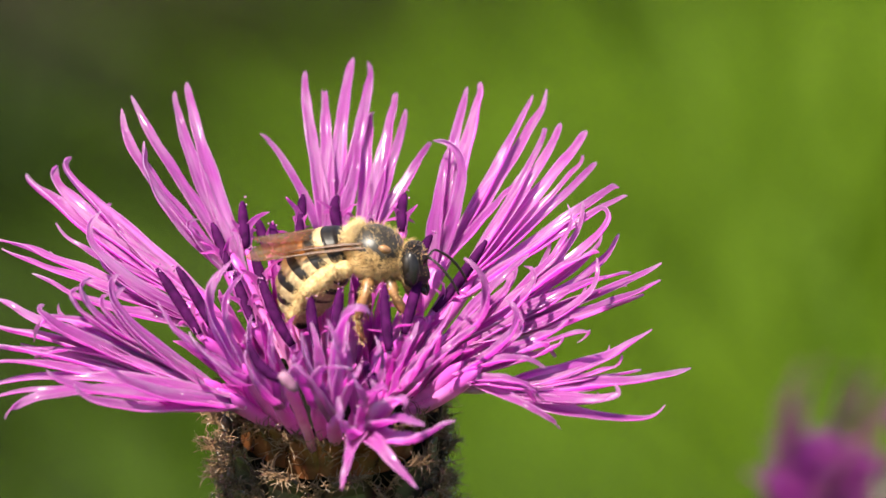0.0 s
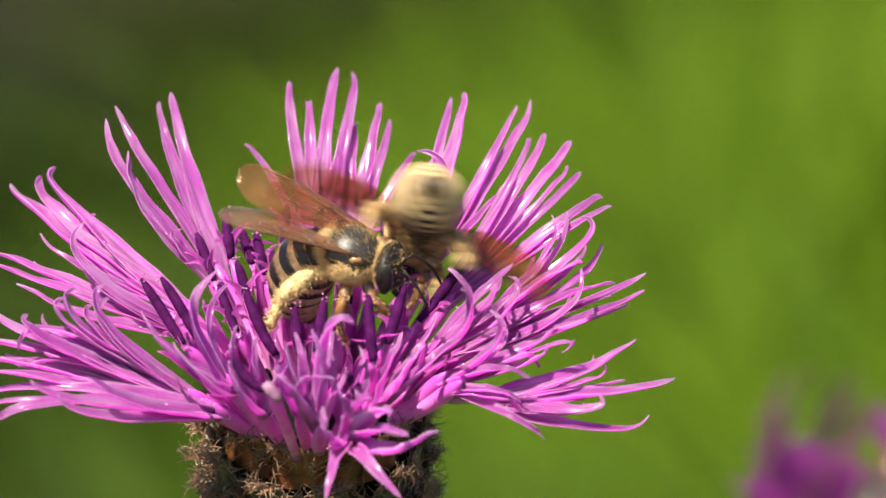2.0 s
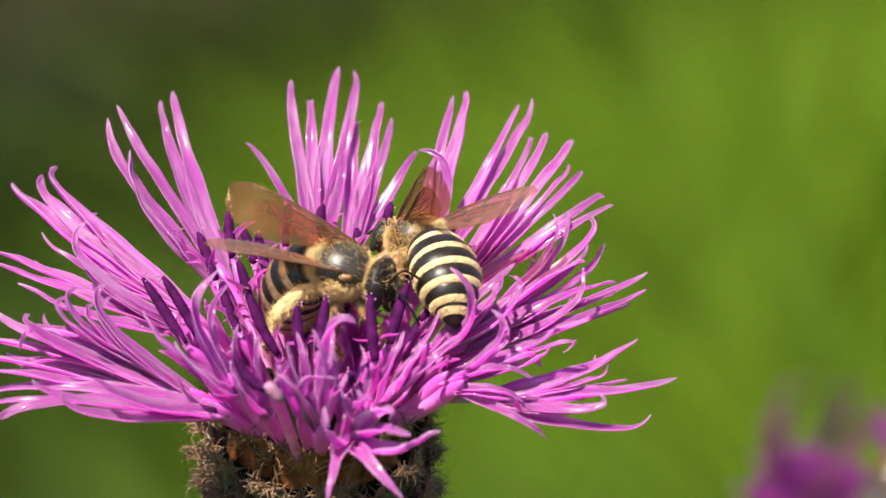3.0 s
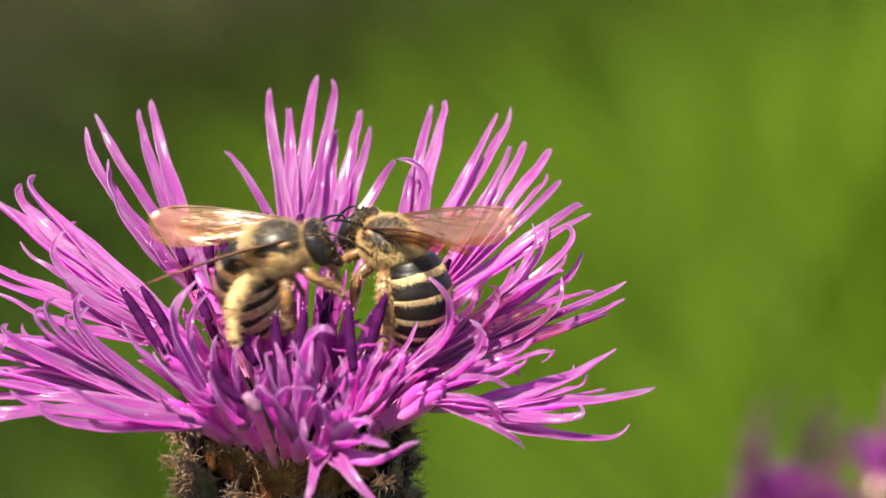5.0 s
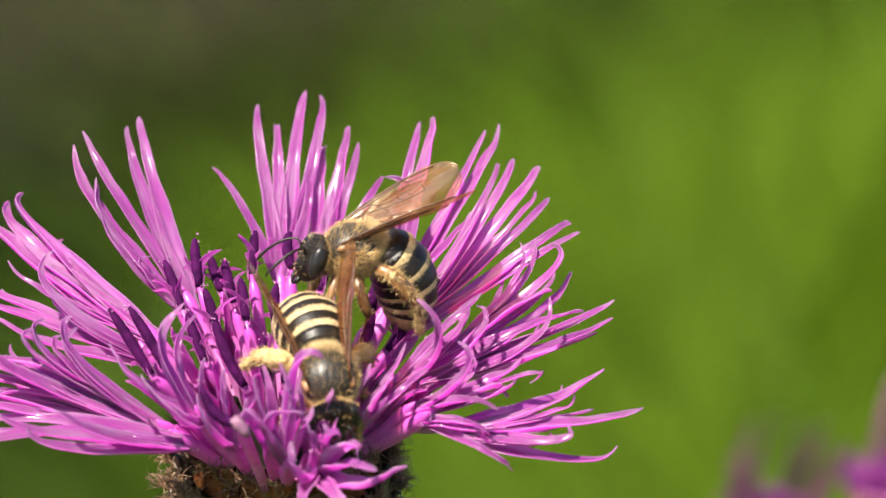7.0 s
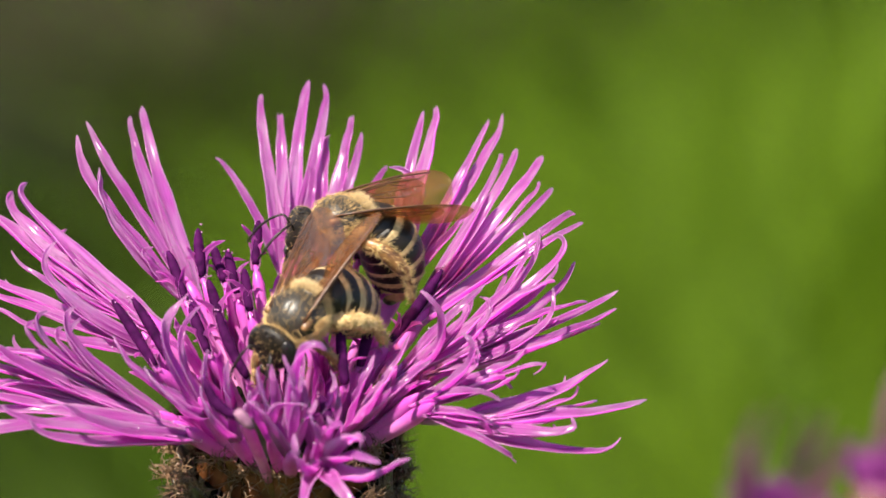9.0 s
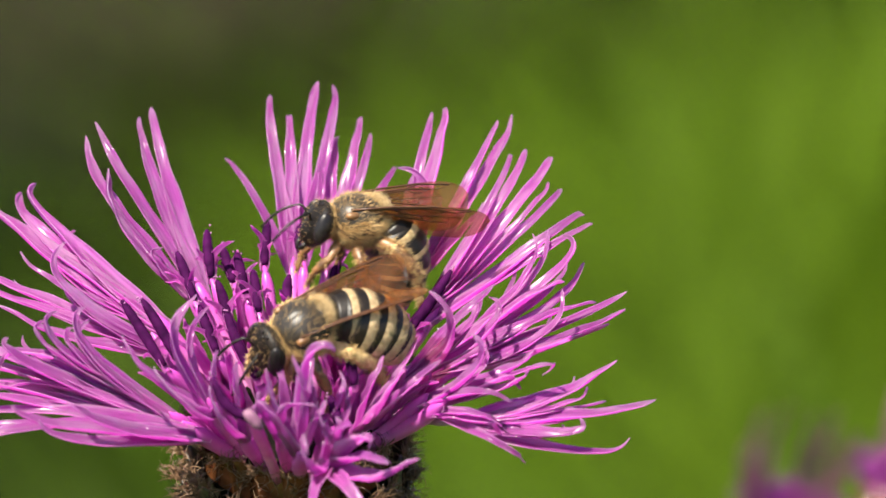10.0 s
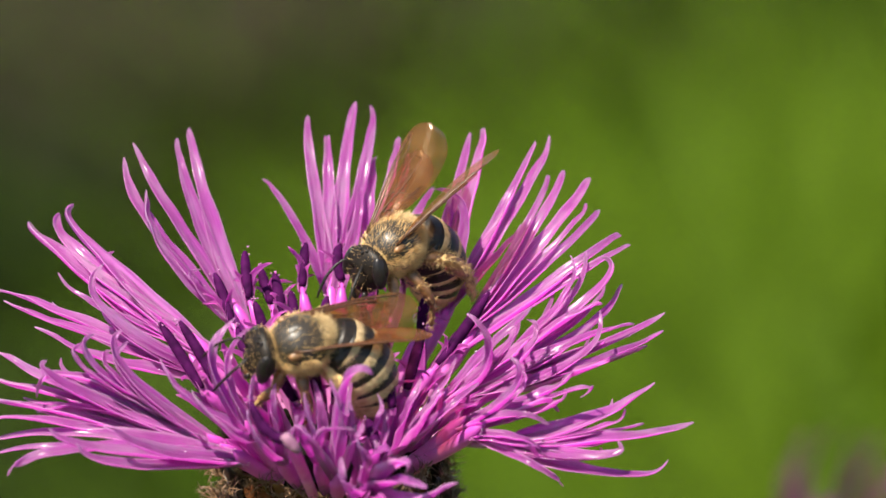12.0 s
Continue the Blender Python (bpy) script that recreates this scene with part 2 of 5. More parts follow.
# ---- meadow ----
def meadow():
    bm = bmesh.new()
    rings = []
    for r in (0.0, 0.3, 0.8, 1.5, 2.5, 4, 7, 15, 60, 400, 3000):
        if r == 0:
            rings.append([bm.verts.new((0, 0, 0))])
            continue
        rings.append([bm.verts.new((r * math.cos(a), r * math.sin(a), 0.02 * noise.noise(Vector((r * math.cos(a), r * math.sin(a), 3))) if r < 20 else 0))
                      for a in (2 * math.pi * k / 48 for k in range(48))])
    for k in range(48):
        bm.faces.new((rings[0][0], rings[1][k], rings[1][(k + 1) % 48]))
        for i in range(1, len(rings) - 1):
            bm.faces.new((rings[i][k], rings[i + 1][k], rings[i + 1][(k + 1) % 48], rings[i][(k + 1) % 48]))
    tagged(part("ground", bm, GROUND), "mossy brown meadow soil under the grass", "ground", kind="structure")


def tussock(x, y, spread, height, count, material, width, seed, label, top_lean=0.35):
    """A clump of bent grass blades, one object that nobody could count."""
    rng, bm = random.Random(seed), bmesh.new()
    for _ in range(count):
        a, r = rng.uniform(0, 6.283), spread * math.sqrt(rng.random())
        foot = Vector((x + r * math.cos(a), y + r * math.sin(a), -0.01))
        h, b = height * rng.uniform(0.55, 1.1), rng.uniform(0, 6.283)
        out = Vector((math.cos(b), math.sin(b), 0))
        lean, w = rng.uniform(0.05, top_lean) * h, width * rng.uniform(0.6, 1.3)
        face = Vector((math.cos(b + 1.4), math.sin(b + 1.4), 0))
        left, right = [], []
        for i in range(5):
            s = i / 4
            c = foot + Vector((0, 0, h * (s - 0.18 * s * s))) + out * lean * s * s
            ww = w * (1 - s ** 2.2) * 0.5 + 0.0002
            left.append(bm.verts.new(c - face * ww))
            right.append(bm.verts.new(c + face * ww + out * 0.0006))
        for i in range(4):
            bm.faces.new((left[i], right[i], right[i + 1], left[i + 1]))
    tagged(part("meadow_grass", bm, material), label, "grass", kind="stuff")


def grasses():
    wild = "blurred clump of %s meadow grass behind the flowers"
    k = 0
    for x, y, s, h, n, m, w, what in (
            (0.21, 2.25, 0.08, 0.40, 900, GRASS_BRIGHT, 0.005, "bright yellow-green"),
            (0.14, 2.70, 0.07, 0.38, 700, GRASS_MID, 0.005, "fresh green"),
            (0.33, 2.60, 0.09, 0.42, 700, GRASS_BRIGHT, 0.005, "bright yellow-green"),
            (0.04, 2.45, 0.06, 0.33, 700, GRASS_BRIGHT, 0.005, "bright yellow-green"),
            (0.05, 2.90, 0.07, 0.40, 700, GRASS_BRIGHT, 0.005, "bright yellow-green"),
            (-0.05, 2.30, 0.06, 0.23, 600, GRASS_MID, 0.005, "fresh green"),
            (-0.17, 2.30, 0.09, 0.25, 700, GRASS_SHADE_OLIVE, 0.005, "dark olive"),
            (-0.26, 2.60, 0.10, 0.36, 700, GRASS_SHADE_OLIVE, 0.005, "dark olive"),
            (-0.08, 2.90, 0.06, 0.48, 800, GRASS_SHADE_BROWN, 0.006, "shade-coloured brown"),
            (-0.20, 3.10, 0.08, 0.36, 500, GRASS_SHADE_OLIVE, 0.006, "dark olive"),
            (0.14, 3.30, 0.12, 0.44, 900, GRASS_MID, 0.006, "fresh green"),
            (-0.36, 3.30, 0.18, 0.46, 700, GRASS_SHADE_OLIVE, 0.006, "dark olive"),
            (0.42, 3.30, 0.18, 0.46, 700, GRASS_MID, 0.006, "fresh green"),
            # far row: shade behind the flowers, painted as dark blades
            (0.00, 4.10, 0.25, 0.62, 900, GRASS_SHADE_OLIVE, 0.007, "tall shade-coloured"),
            (0.40, 4.20, 0.25, 0.62, 900, GRASS_SHADE_OLIVE, 0.007, "tall shade-coloured"),
            (-0.45, 4.20, 0.25, 0.62, 900, GRASS_SHADE_BROWN, 0.007, "tall shade-coloured"),
            (0.130, 2.06, 0.022, 0.40, 130, GRASS_DEEP, 0.004, "deep green"),
            (-0.085, 2.12, 0.028, 0.32, 300, GRASS_DEEP, 0.004, "deep green"),
            (0.19, 1.93, 0.05, 0.35, 750, GRASS_BRIGHT, 0.004, "bright yellow-green"),
            (0.105, 1.80, 0.04, 0.27, 400, GRASS_BRIGHT, 0.004, "bright yellow-green"),
            (0.14, 1.55, 0.07, 0.30, 700, GRASS_MID, 0.004, "fresh green"),
            (0.03, 1.65, 0.06, 0.30, 600, GRASS_MID, 0.004, "fresh green"),
            (0.25, 1.65, 0.07, 0.33, 600, GRASS_BRIGHT, 0.004, "bright yellow-green"),
            (-0.08, 1.65, 0.06, 0.27, 600, GRASS_MID, 0.004, "fresh green"),
            (-0.20, 1.70, 0.07, 0.27, 500, GRASS_SHADE_OLIVE, 0.004, "dark olive")):
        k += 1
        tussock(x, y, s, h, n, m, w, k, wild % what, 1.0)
    rng = random.Random(77)
    for i in range(110):
        a, r = rng.uniform(0, 6.283), 1.0 + 5.0 * rng.random() ** 0.8
        x, y = r * math.cos(a), r * math.sin(a) - 0.3
        if abs(x) < 0.5 and -0.6 < y < 4.6:
            continue
        tussock(x, y, 0.22, rng.uniform(0.2, 0.36), 160, rng.choice((GRASS_MID, GRASS_SHADE_OLIVE, GRASS_MID, GRASS_SHADE_BROWN)), 0.007, 100 + i,
                "low tuft of green meadow grass")


meadow()
grasses()


# ---- knapweed ----
AXIS = Vector((0, -math.sin(radians(32)), math.cos(radians(32))))


def lobe(bm, base, mid, tip, width, rng, hook=0.0, steps=22, mat=0, slim=1.0, thick=0.13):
    """One strap-shaped petal lobe: a shallow gutter that tapers to a hooked tip. Millimetres."""
    layer = bm.loops.layers.uv.verify()
    pts = [bezier(base, mid, tip, i / steps) for i in range(steps + 1)]
    wave, phase, twist = rng.uniform(0.04, 0.13), rng.uniform(0, 6), rng.uniform(-1.0, 1.0)
    crimp, beat, pleat = rng.uniform(0.02, 0.08), rng.uniform(14, 26), rng.uniform(0.14, 0.32)
    if steps < 12:
        crimp, pleat = crimp * 0.2, pleat * 0.5
    rows = []
    across = [-1, -0.7, -0.35, 0, 0.35, 0.7, 1]
    for i, p in enumerate(pts):
        s = i / steps
        d = (pts[min(i + 1, steps)] - pts[max(i - 1, 0)]).normalized()
        inward = Vector((0, -0.8, 0.62)) * 1.1 - Vector((p.x, p.y, 0)) * 0.055
        inward = (inward - d * inward.dot(d)).normalized()
        side = d.cross(inward).normalized()
        turn = Matrix.Rotation(twist * (s - 0.3) + 0.2 * math.sin(4 * s + phase), 3, d)
        side, inward = turn @ side, turn @ inward
        shape = float(np.interp(s, (0, 0.12, 0.30, 0.55, 0.92, 1), (0.7 * slim, 0.5 + 0.38 * slim, 0.86, 0.60, 0.29, 0.22)))
        shape *= math.sqrt(max(0.08, 1 - (max(0, s - 0.90) / 0.10) ** 2))
        w = width * 0.5 * shape * (1 + 0.07 * math.sin(11 * s + phase) + 0.05 * math.sin(27 * s + 2 * phase))
        p = p + inward * math.sin(7 * s + phase) * wave * s + inward * hook * max(0, s - 0.8) ** 2 * 25
        depth = w * (0.85 - 0.3 * s)
        p = p + side * math.sin(5 * s + phase * 2) * wave * 0.7 * s
        top = [p + side * (w * u) + inward * (depth * (u * u - 0.4) + w * pleat * math.cos(9 * u + phase) + crimp * u * math.sin(beat * s + phase + 2 * u)) for u in across]
        rows.append(([bm.verts.new(q) for q in top],
                     [bm.verts.new(q - inward * thick * (0.35 + 0.65 * (1 - abs(u))) * (1 - 0.5 * s)) for q, u in zip(top, across)]))
    def quad(vs, uvs):
        f = bm.faces.new(vs)
        f.material_index = mat
        for loop, c in zip(f.loops, uvs):
            loop[layer].uv = c
    for i in range(steps):
        (a, b), (c, d2) = rows[i], rows[i + 1]
        s0, s1 = i / steps, (i + 1) / steps
        for k in range(6):
            u0, u1 = k / 6, (k + 1) / 6
            quad((a[k], a[k + 1], c[k + 1], c[k]), ((u0, s0), (u1, s0), (u1, s1), (u0, s1)))
            quad((b[k + 1], b[k], d2[k], d2[k + 1]), ((u1, s0), (u0, s0), (u0, s1), (u1, s1)))
        quad((b[0], a[0], c[0], d2[0]), ((0, s0), (0, s0), (0, s1), (0, s1)))
        quad((a[6], b[6], d2[6], c[6]), ((1, s0), (1, s0), (1, s1), (1, s1)))
    a, b = rows[-1]
    for k in range(6):
        quad((a[k], a[k + 1], b[k + 1], b[k]), ((0.5, 1),) * 4)


def millimetres(bm):
    bmesh.ops.scale(bm, vec=(MM, MM, MM), verts=bm.verts)
    return bm


DUST = []
POLLEN_PALE = plain("pale_pollen", (0.62, 0.42, 0.56), (0.86, 0.74, 0.80), 3000, 0.7)


PALE_CUP = plain("pale_floret_cup", (0.09, 0.025, 0.07), (0.24, 0.12, 0.18), 1600, 0.65, 0.2)
PALE_TUBE = plain("pale_floret_tube", (0.22, 0.11, 0.16), (0.38, 0.23, 0.30), 900, 0.35)


def ray_floret(plant, throat, lobes, seed, merge=1.6, petal=PETAL, root=None, tube=TUBE):
    """A ray floret: a slim tube from the receptacle that splits into strap-shaped lobes."""
    rng = random.Random(seed)
    throat = Vector(throat)
    flat = throat - AXIS * throat.dot(AXIS)
    root = Vector(root) if root else flat.normalized() * min(3.6, flat.length * 0.5) - AXIS * 3.2
    mid = (root + throat) * 0.5 + AXIS * (-0.35 if merge > 1 else 0)
    bm = bmesh.new()
    pts = [bezier(root, mid, throat, i / 8) for i in range(9)]
    slim = 0.52 if merge < 1 else 1.0
    sweep(bm, pts, [slim * (0.40 + 0.06 * (i / 8) + 0.10 * (i / 8) ** 4 - (0.5 if i == 8 else 0.1 if i == 7 else 0)) for i in range(9)], 8, uv=True)
    floret = part("ray_floret", millimetres(bm), tube, plant, "slender pale magenta floret tube")
    more = []
    for a, b in zip(lobes, lobes[1:]) if throat.y < 4 and abs(throat.x) > 6 else ():
        k, l = rng.uniform(0.35, 0.65), rng.uniform(0.72, 0.9)
        m = Vector(a[:3]).lerp(Vector(b[:3]), k)
        e = throat.lerp(Vector(a[3:6]).lerp(Vector(b[3:6]), k), l) + Vector((0, rng.uniform(0.5, 1.5), 0))
        more.append((*throat.lerp(m, l), *e, rng.uniform(0.55, 0.9)))
    for mx, my, mz, tx, ty, tz, w in list(lobes) + more:
        bm = bmesh.new()
        start = throat - (throat - pts[-2]).normalized() * merge
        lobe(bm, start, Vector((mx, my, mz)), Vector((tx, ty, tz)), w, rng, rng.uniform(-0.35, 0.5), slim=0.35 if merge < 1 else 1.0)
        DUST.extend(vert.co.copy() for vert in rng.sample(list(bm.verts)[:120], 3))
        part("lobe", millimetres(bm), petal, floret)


def pollen_dust(plant, seed, count):
    """Grains of pale pollen that the bees have scattered over the florets."""
    rng, bm = random.Random(seed), bmesh.new()
    for p in rng.sample(DUST, count):
        r = rng.uniform(0.028, 0.055)
        ball(bm, p + Vector((0, -0.03, 0.03)), (r, r, r), 0, 6, 4)
    tagged(part("pollen_dust", millimetres(bm), POLLEN_PALE, plant, "scattered pale pollen grains"), kind="stuff")


def disc_floret(plant, tip, base, seed, sag=0.0, cup=False):
    """A disc floret: magenta tube with short narrow lobes round a dark purple anther column."""
    rng = random.Random(seed)
    tip, base = Vector(tip), Vector(base)
    way = (tip - base).normalized()
    flat = base - AXIS * base.dot(AXIS)
    root = flat * 0.45 - AXIS * 3.0
    bm = bmesh.new()
    pts = [bezier(root, (root + base) * 0.5 + AXIS * 0.2, base, i / 6) for i in range(7)]
    sweep(bm, pts, [0.3 + 0.12 * (i / 6) ** 2 - (0.3 if i == 6 else 0) for i in range(7)], 7, uv=True)
    floret = part("disc_floret", millimetres(bm), TUBE, plant, "small tubular floret of the disc")
    side = way.orthogonal().normalized()
    for k in range(0 if cup else 4 if base.y > -3 else 2):
        bm = bmesh.new()
        out = Matrix.Rotation(k * 1.5708 + rng.uniform(-0.3, 0.3), 3, way) @ side
        l = rng.uniform(1.4, 2.6)
        end = base + way * l * 0.7 + out * l * rng.uniform(0.4, 0.8)
        lobe(bm, base - way * 0.4, base + way * l * 0.5 + out * l * 0.13, end, rng.uniform(0.45, 0.7), rng, rng.uniform(-0.2, 0.3), steps=9, thick=0.1)
        part("lobe", millimetres(bm), DISC_PETAL, floret)
    bm = bmesh.new()
    bend = way.orthogonal().normalized() * rng.uniform(-0.35, 0.35) + Vector((0.4, 0, 0.6)) * sag
    tip = tip + way * 0.5
    pts = [bezier(base, (base + tip) * 0.5 + bend, tip, i / 9) for i in range(10)]
    radii = [0.26, 0.29, 0.31, 0.33, 0.34, 0.34, 0.32, 0.29, 0.23, 0.11]
    sweep(bm, pts, radii, 8)
    for _ in range(5):
        q = pts[-1] + Vector((rng.uniform(-1, 1), rng.uniform(-1, 1), rng.uniform(-1, 1))) * 0.28
        ball(bm, q, (0.06, 0.06, 0.06), 1, 6, 4)
    if cup:
        sleeve = bmesh.new()
        sweep(sleeve, [base - way * 0.9, base - way * 0.5, base, base + way * 0.4, base + way * 0.45], [0.16, 0.34, 0.36, 0.33, 0.27], 10)
        part("floret_cup", millimetres(sleeve), PALE_CUP, floret, "pale torn cup at the foot of the anthers")
    part("anther", millimetres(bm), [ANTHER, POLLEN_TIP], floret, "dark purple anther column dusted with pollen")


def filler(plant, seed, count, inner, outer):
    """Plain small florets that crowd the disc."""
    rng = random.Random(seed)
    u = Vector((1, 0, 0))
    v = AXIS.cross(u)
    for i in range(count):
        a, r = i * 2.39996, inner + (outer - inner) * math.sqrt((i + 0.5) / count)
        flat = (u * math.cos(a) + v * math.sin(a)) * r
        if flat.y < -2.6:
            continue
        way = (AXIS + flat * 0.11).normalized()
        base = flat * 1.1 + AXIS * rng.uniform(-2.2, -0.6)
        floret_bm = bmesh.new()
        root = flat * 0.6 - AXIS * 3.0
        pts = [bezier(root, (root + base) * 0.5, base, k / 5) for k in range(6)]
        sweep(floret_bm, pts, [0.28 + 0.10 * k / 5 - (0.32 if k == 5 else 0) for k in range(6)], 7, uv=True)
        floret = part("disc_floret", millimetres(floret_bm), TUBE, plant, "small tubular floret of the disc")
        side = way.orthogonal().normalized()
        for k in range(4):
            bm = bmesh.new()
            out = Matrix.Rotation(k * 1.5708 + rng.uniform(-0.4, 0.4), 3, way) @ side
            l = rng.uniform(3.2, 5.4)
            end = base + way * l * 0.9 + out * l * rng.uniform(0.1, 0.4)
            lobe(bm, base - way * 0.4, base + way * l * 0.5 + out * l * 0.12, end, rng.uniform(0.85, 1.25), rng, rng.uniform(-0.2, 0.3), steps=8, thick=0.1)
            part("lobe", millimetres(bm), DISC_PETAL, floret)


def involucre(plant, seed, detail=True):
    """The cup of overlapping fringed bracts under the head, and the stem to the ground."""
    rng = random.Random(seed)
    u = Vector((1, 0, 0))
    v = AXIS.cross(u)
    profile = [(-1.8, 4.4), (-2.6, 4.6), (-4, 4.9), (-6, 5.3), (-8, 5.6), (-10.5, 5.5), (-13, 4.9), (-15, 3.9), (-16.2, 2.3), (-17, 1.6)]
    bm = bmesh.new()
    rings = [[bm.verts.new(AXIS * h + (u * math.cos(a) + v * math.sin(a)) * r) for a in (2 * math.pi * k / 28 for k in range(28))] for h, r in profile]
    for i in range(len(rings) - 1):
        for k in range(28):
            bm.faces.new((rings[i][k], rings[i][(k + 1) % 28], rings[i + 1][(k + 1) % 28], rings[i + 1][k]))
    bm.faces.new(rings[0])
    part("involucre", millimetres(bm), INVOLUCRE, plant, "egg-shaped cup of bracts, coloured near-black for shade")
    heights, radii = [p[0] for p in profile][::-1], [p[1] for p in profile][::-1]
    for row in range(6):
        h = (-1.6, -3.9, -6.2, -9.2, -12.0, -14.6)[row]
        count = (20, 11, 12, 12, 11, 9)[row]
        for k in range(count):
            a = 2 * math.pi * (k + 0.5 * (row % 2)) / count + rng.uniform(-0.09, 0.09)
            out = u * math.cos(a) + v * math.sin(a)
            side = AXIS.cross(out)
            bm = bmesh.new()
            size = rng.uniform(0.9, 1.12) * (1.0 if row else 0.6)
            flare = rng.uniform(0.7, 1.5) if row else rng.uniform(0.9, 1.7)
            grid = []
            for i in range(9):
                s = i / 8
                hh = h - 4.6 * size * (1 - s)
                r = float(np.interp(hh, heights, radii)) + 0.15 + flare * s ** 2.4
                w = 1.95 * size * math.sin(math.pi * (0.30 + 0.62 * s)) ** 0.8
                grid.append([(bm.verts.new(AXIS * hh + out * (r + 0.32 * (1 - t * t)) + side * w * t),
                              bm.verts.new(AXIS * hh + out * (r - 0.14) + side * w * t * 0.95)) for t in (-1, -0.6, -0.2, 0.2, 0.6, 1)])
            for i in range(8):
                for j in range(5):
                    edge = 1 if i >= 6 or j in (0, 4) and i >= 3 else 0
                    bm.faces.new((grid[i][j][0], grid[i][j + 1][0], grid[i + 1][j + 1][0], grid[i + 1][j][0])).material_index = edge
                    bm.faces.new((grid[i][j + 1][1], grid[i][j][1], grid[i + 1][j][1], grid[i + 1][j + 1][1])).material_index = 1
                bm.faces.new((grid[i][0][1], grid[i][0][0], grid[i + 1][0][0], grid[i + 1][0][1])).material_index = 1
                bm.faces.new((grid[i][5][0], grid[i][5][1], grid[i + 1][5][1], grid[i + 1][5][0])).material_index = 1
            for j in range(5):
                bm.faces.new((grid[8][j][0], grid[8][j + 1][0], grid[8][j + 1][1], grid[8][j][1])).material_index = 1
            if detail:
                many = 1 if row else 0.35
                roots = []
                for i in range(4, 9):
                    for t in (0, 5):
                        a0, a1 = grid[i - 1][t][0].co, grid[i][t][0].co
                        roots += [(a0.lerp(a1, rng.random()), (side * (0.9 if t else -0.9) + AXIS * 0.5 + out * 0.5).normalized()) for _ in range(int(9 * many))]
                roots += [(grid[8][j][0].co.lerp(grid[8][j + 1][0].co, rng.random()), (AXIS * 0.8 + out * 0.9).normalized()) for j in range(5) for _ in range(int(11 * many))]
                curls(bm, roots, 1.35, 0.05, rng, 2)
            part("bract", millimetres(bm), [BRACT, BRACT_TIP, BRISTLE] if row else [PAPERY, PAPERY, BRISTLE], plant)
    bm = bmesh.new()
    neck = AXIS * -16.5
    down = Matrix.Rotation(radians(10), 3, "X") @ Vector((0, 0, -1))
    foot = neck + down * 590 + Vector((0, 30, 0))
    bend = neck - AXIS * 60 + down * 160
    pts = [bezier(neck, bend, foot, i / 16) for i in range(17)]
    sweep(bm, pts, [1.7 + 0.6 * i / 16 for i in range(17)], 10)
    part("stem", millimetres(bm), STEM, plant, "ribbed green stem")


knapweed = tagged(new("knapweed_flower"), "magenta knapweed flower head with spreading strap-shaped florets on a green stem", "flower")
knapweed.matrix_world = HEAD
involucre(knapweed, 5)
# rear left florets
ray_floret(knapweed, (-6.28, 6, 6.5), [(-7.89, 7, 12.33, -9.04, 10, 16.67, 1.24),
    (-8.66, 6.5, 12.15, -9.66, 9, 15.73, 1.10),
    (-9.90, 6, 11.65, -11.81, 8, 15.19, 1.10)], 1)
ray_floret(knapweed, (-6.89, 5, 6.5), [(-10.95, 4.75, 10.96, -12.38, 6.5, 14.32, 1.20),
    (-10.31, 4, 9.63, -10.96, 5, 12.79, 0.92),
    (-8.24, 3.5, 7.32, -8.33, 4, 8.15, 0.74)], 2)
ray_floret(knapweed, (-8.44, 3, 4.53), [(-14.93, 4, 8.15, -18.31, 7, 10.77, 1.56),
    (-14.63, 4.5, 8.65, -16.83, 8, 11.11, 1.66),
    (-14.14, 4.5, 9.31, -15.96, 8, 11.78, 1.47),
    (-13.41, 3.5, 6.83, -13.75, 6, 8.56, 1.66),
    (-12.68, 2.5, 5.52, -16.38, 4, 7.56, 0.83)], 3)
# left florets
ray_floret(knapweed, (-8.5, 1, 3.4), [(-15.03, 1, 5.52, -19.71, 3, 7.16, 1.20),
    (-14.63, 0, 4.81, -19.10, 1, 6.57, 1.10),
    (-12.93, -1, 3.26, -17.14, -1, 5.20, 1.10),
    (-13.29, -0.5, 6.01, -13.39, 0, 8.61, 0.90)], 4)
ray_floret(knapweed, (-7.21, -4, -0.93), [(-13.23, -5, 2.83, -13.45, -5, 4.90, 0.90),
    (-11.70, -5, 2.67, -11.92, -5, 5.22, 1.00),
    (-13.61, -5, 2.67, -14.09, -5, 4.33, 0.70),
    (-15.33, -3.5, 1.85, -19.32, -2, 3.66, 1.20),
    (-14.73, -5, 1.71, -16.17, -5, 3.31, 1.00)], 5)
ray_floret(knapweed, (-6.45, -4.5, -1.43), [(-13.72, -3.5, 0.72, -19.48, -2, 1.98, 1.20),
    (-14.01, -4, 0.09, -19.55, -3, 0.87, 1.20),
    (-14.29, -4.5, -0.38, -19.45, -4, 0.09, 1.10),
    (-13.97, -4.5, 2.28, -16.95, -4, 1.31, 0.80)], 6)
ray_floret(knapweed, (-5.68, -5.5, -1.69), [(-12.66, -5, -0.84, -19.55, -3, -1.15, 1.10),
    (-12.27, -6, -1.45, -19.36, -5, -1.80, 1.10),
    (-14.14, -6.5, -1.50, -18.47, -6, -3.11, 1.10),
    (-12.48, -7.5, -1.41, -15.92, -8, -0.45, 1.20),
    (-10.24, -8, -1.39, -12.54, -9, 0.05, 1.00),
    (-11.50, -8, -2.28, -14.43, -9, -1.21, 1.00)], 7)
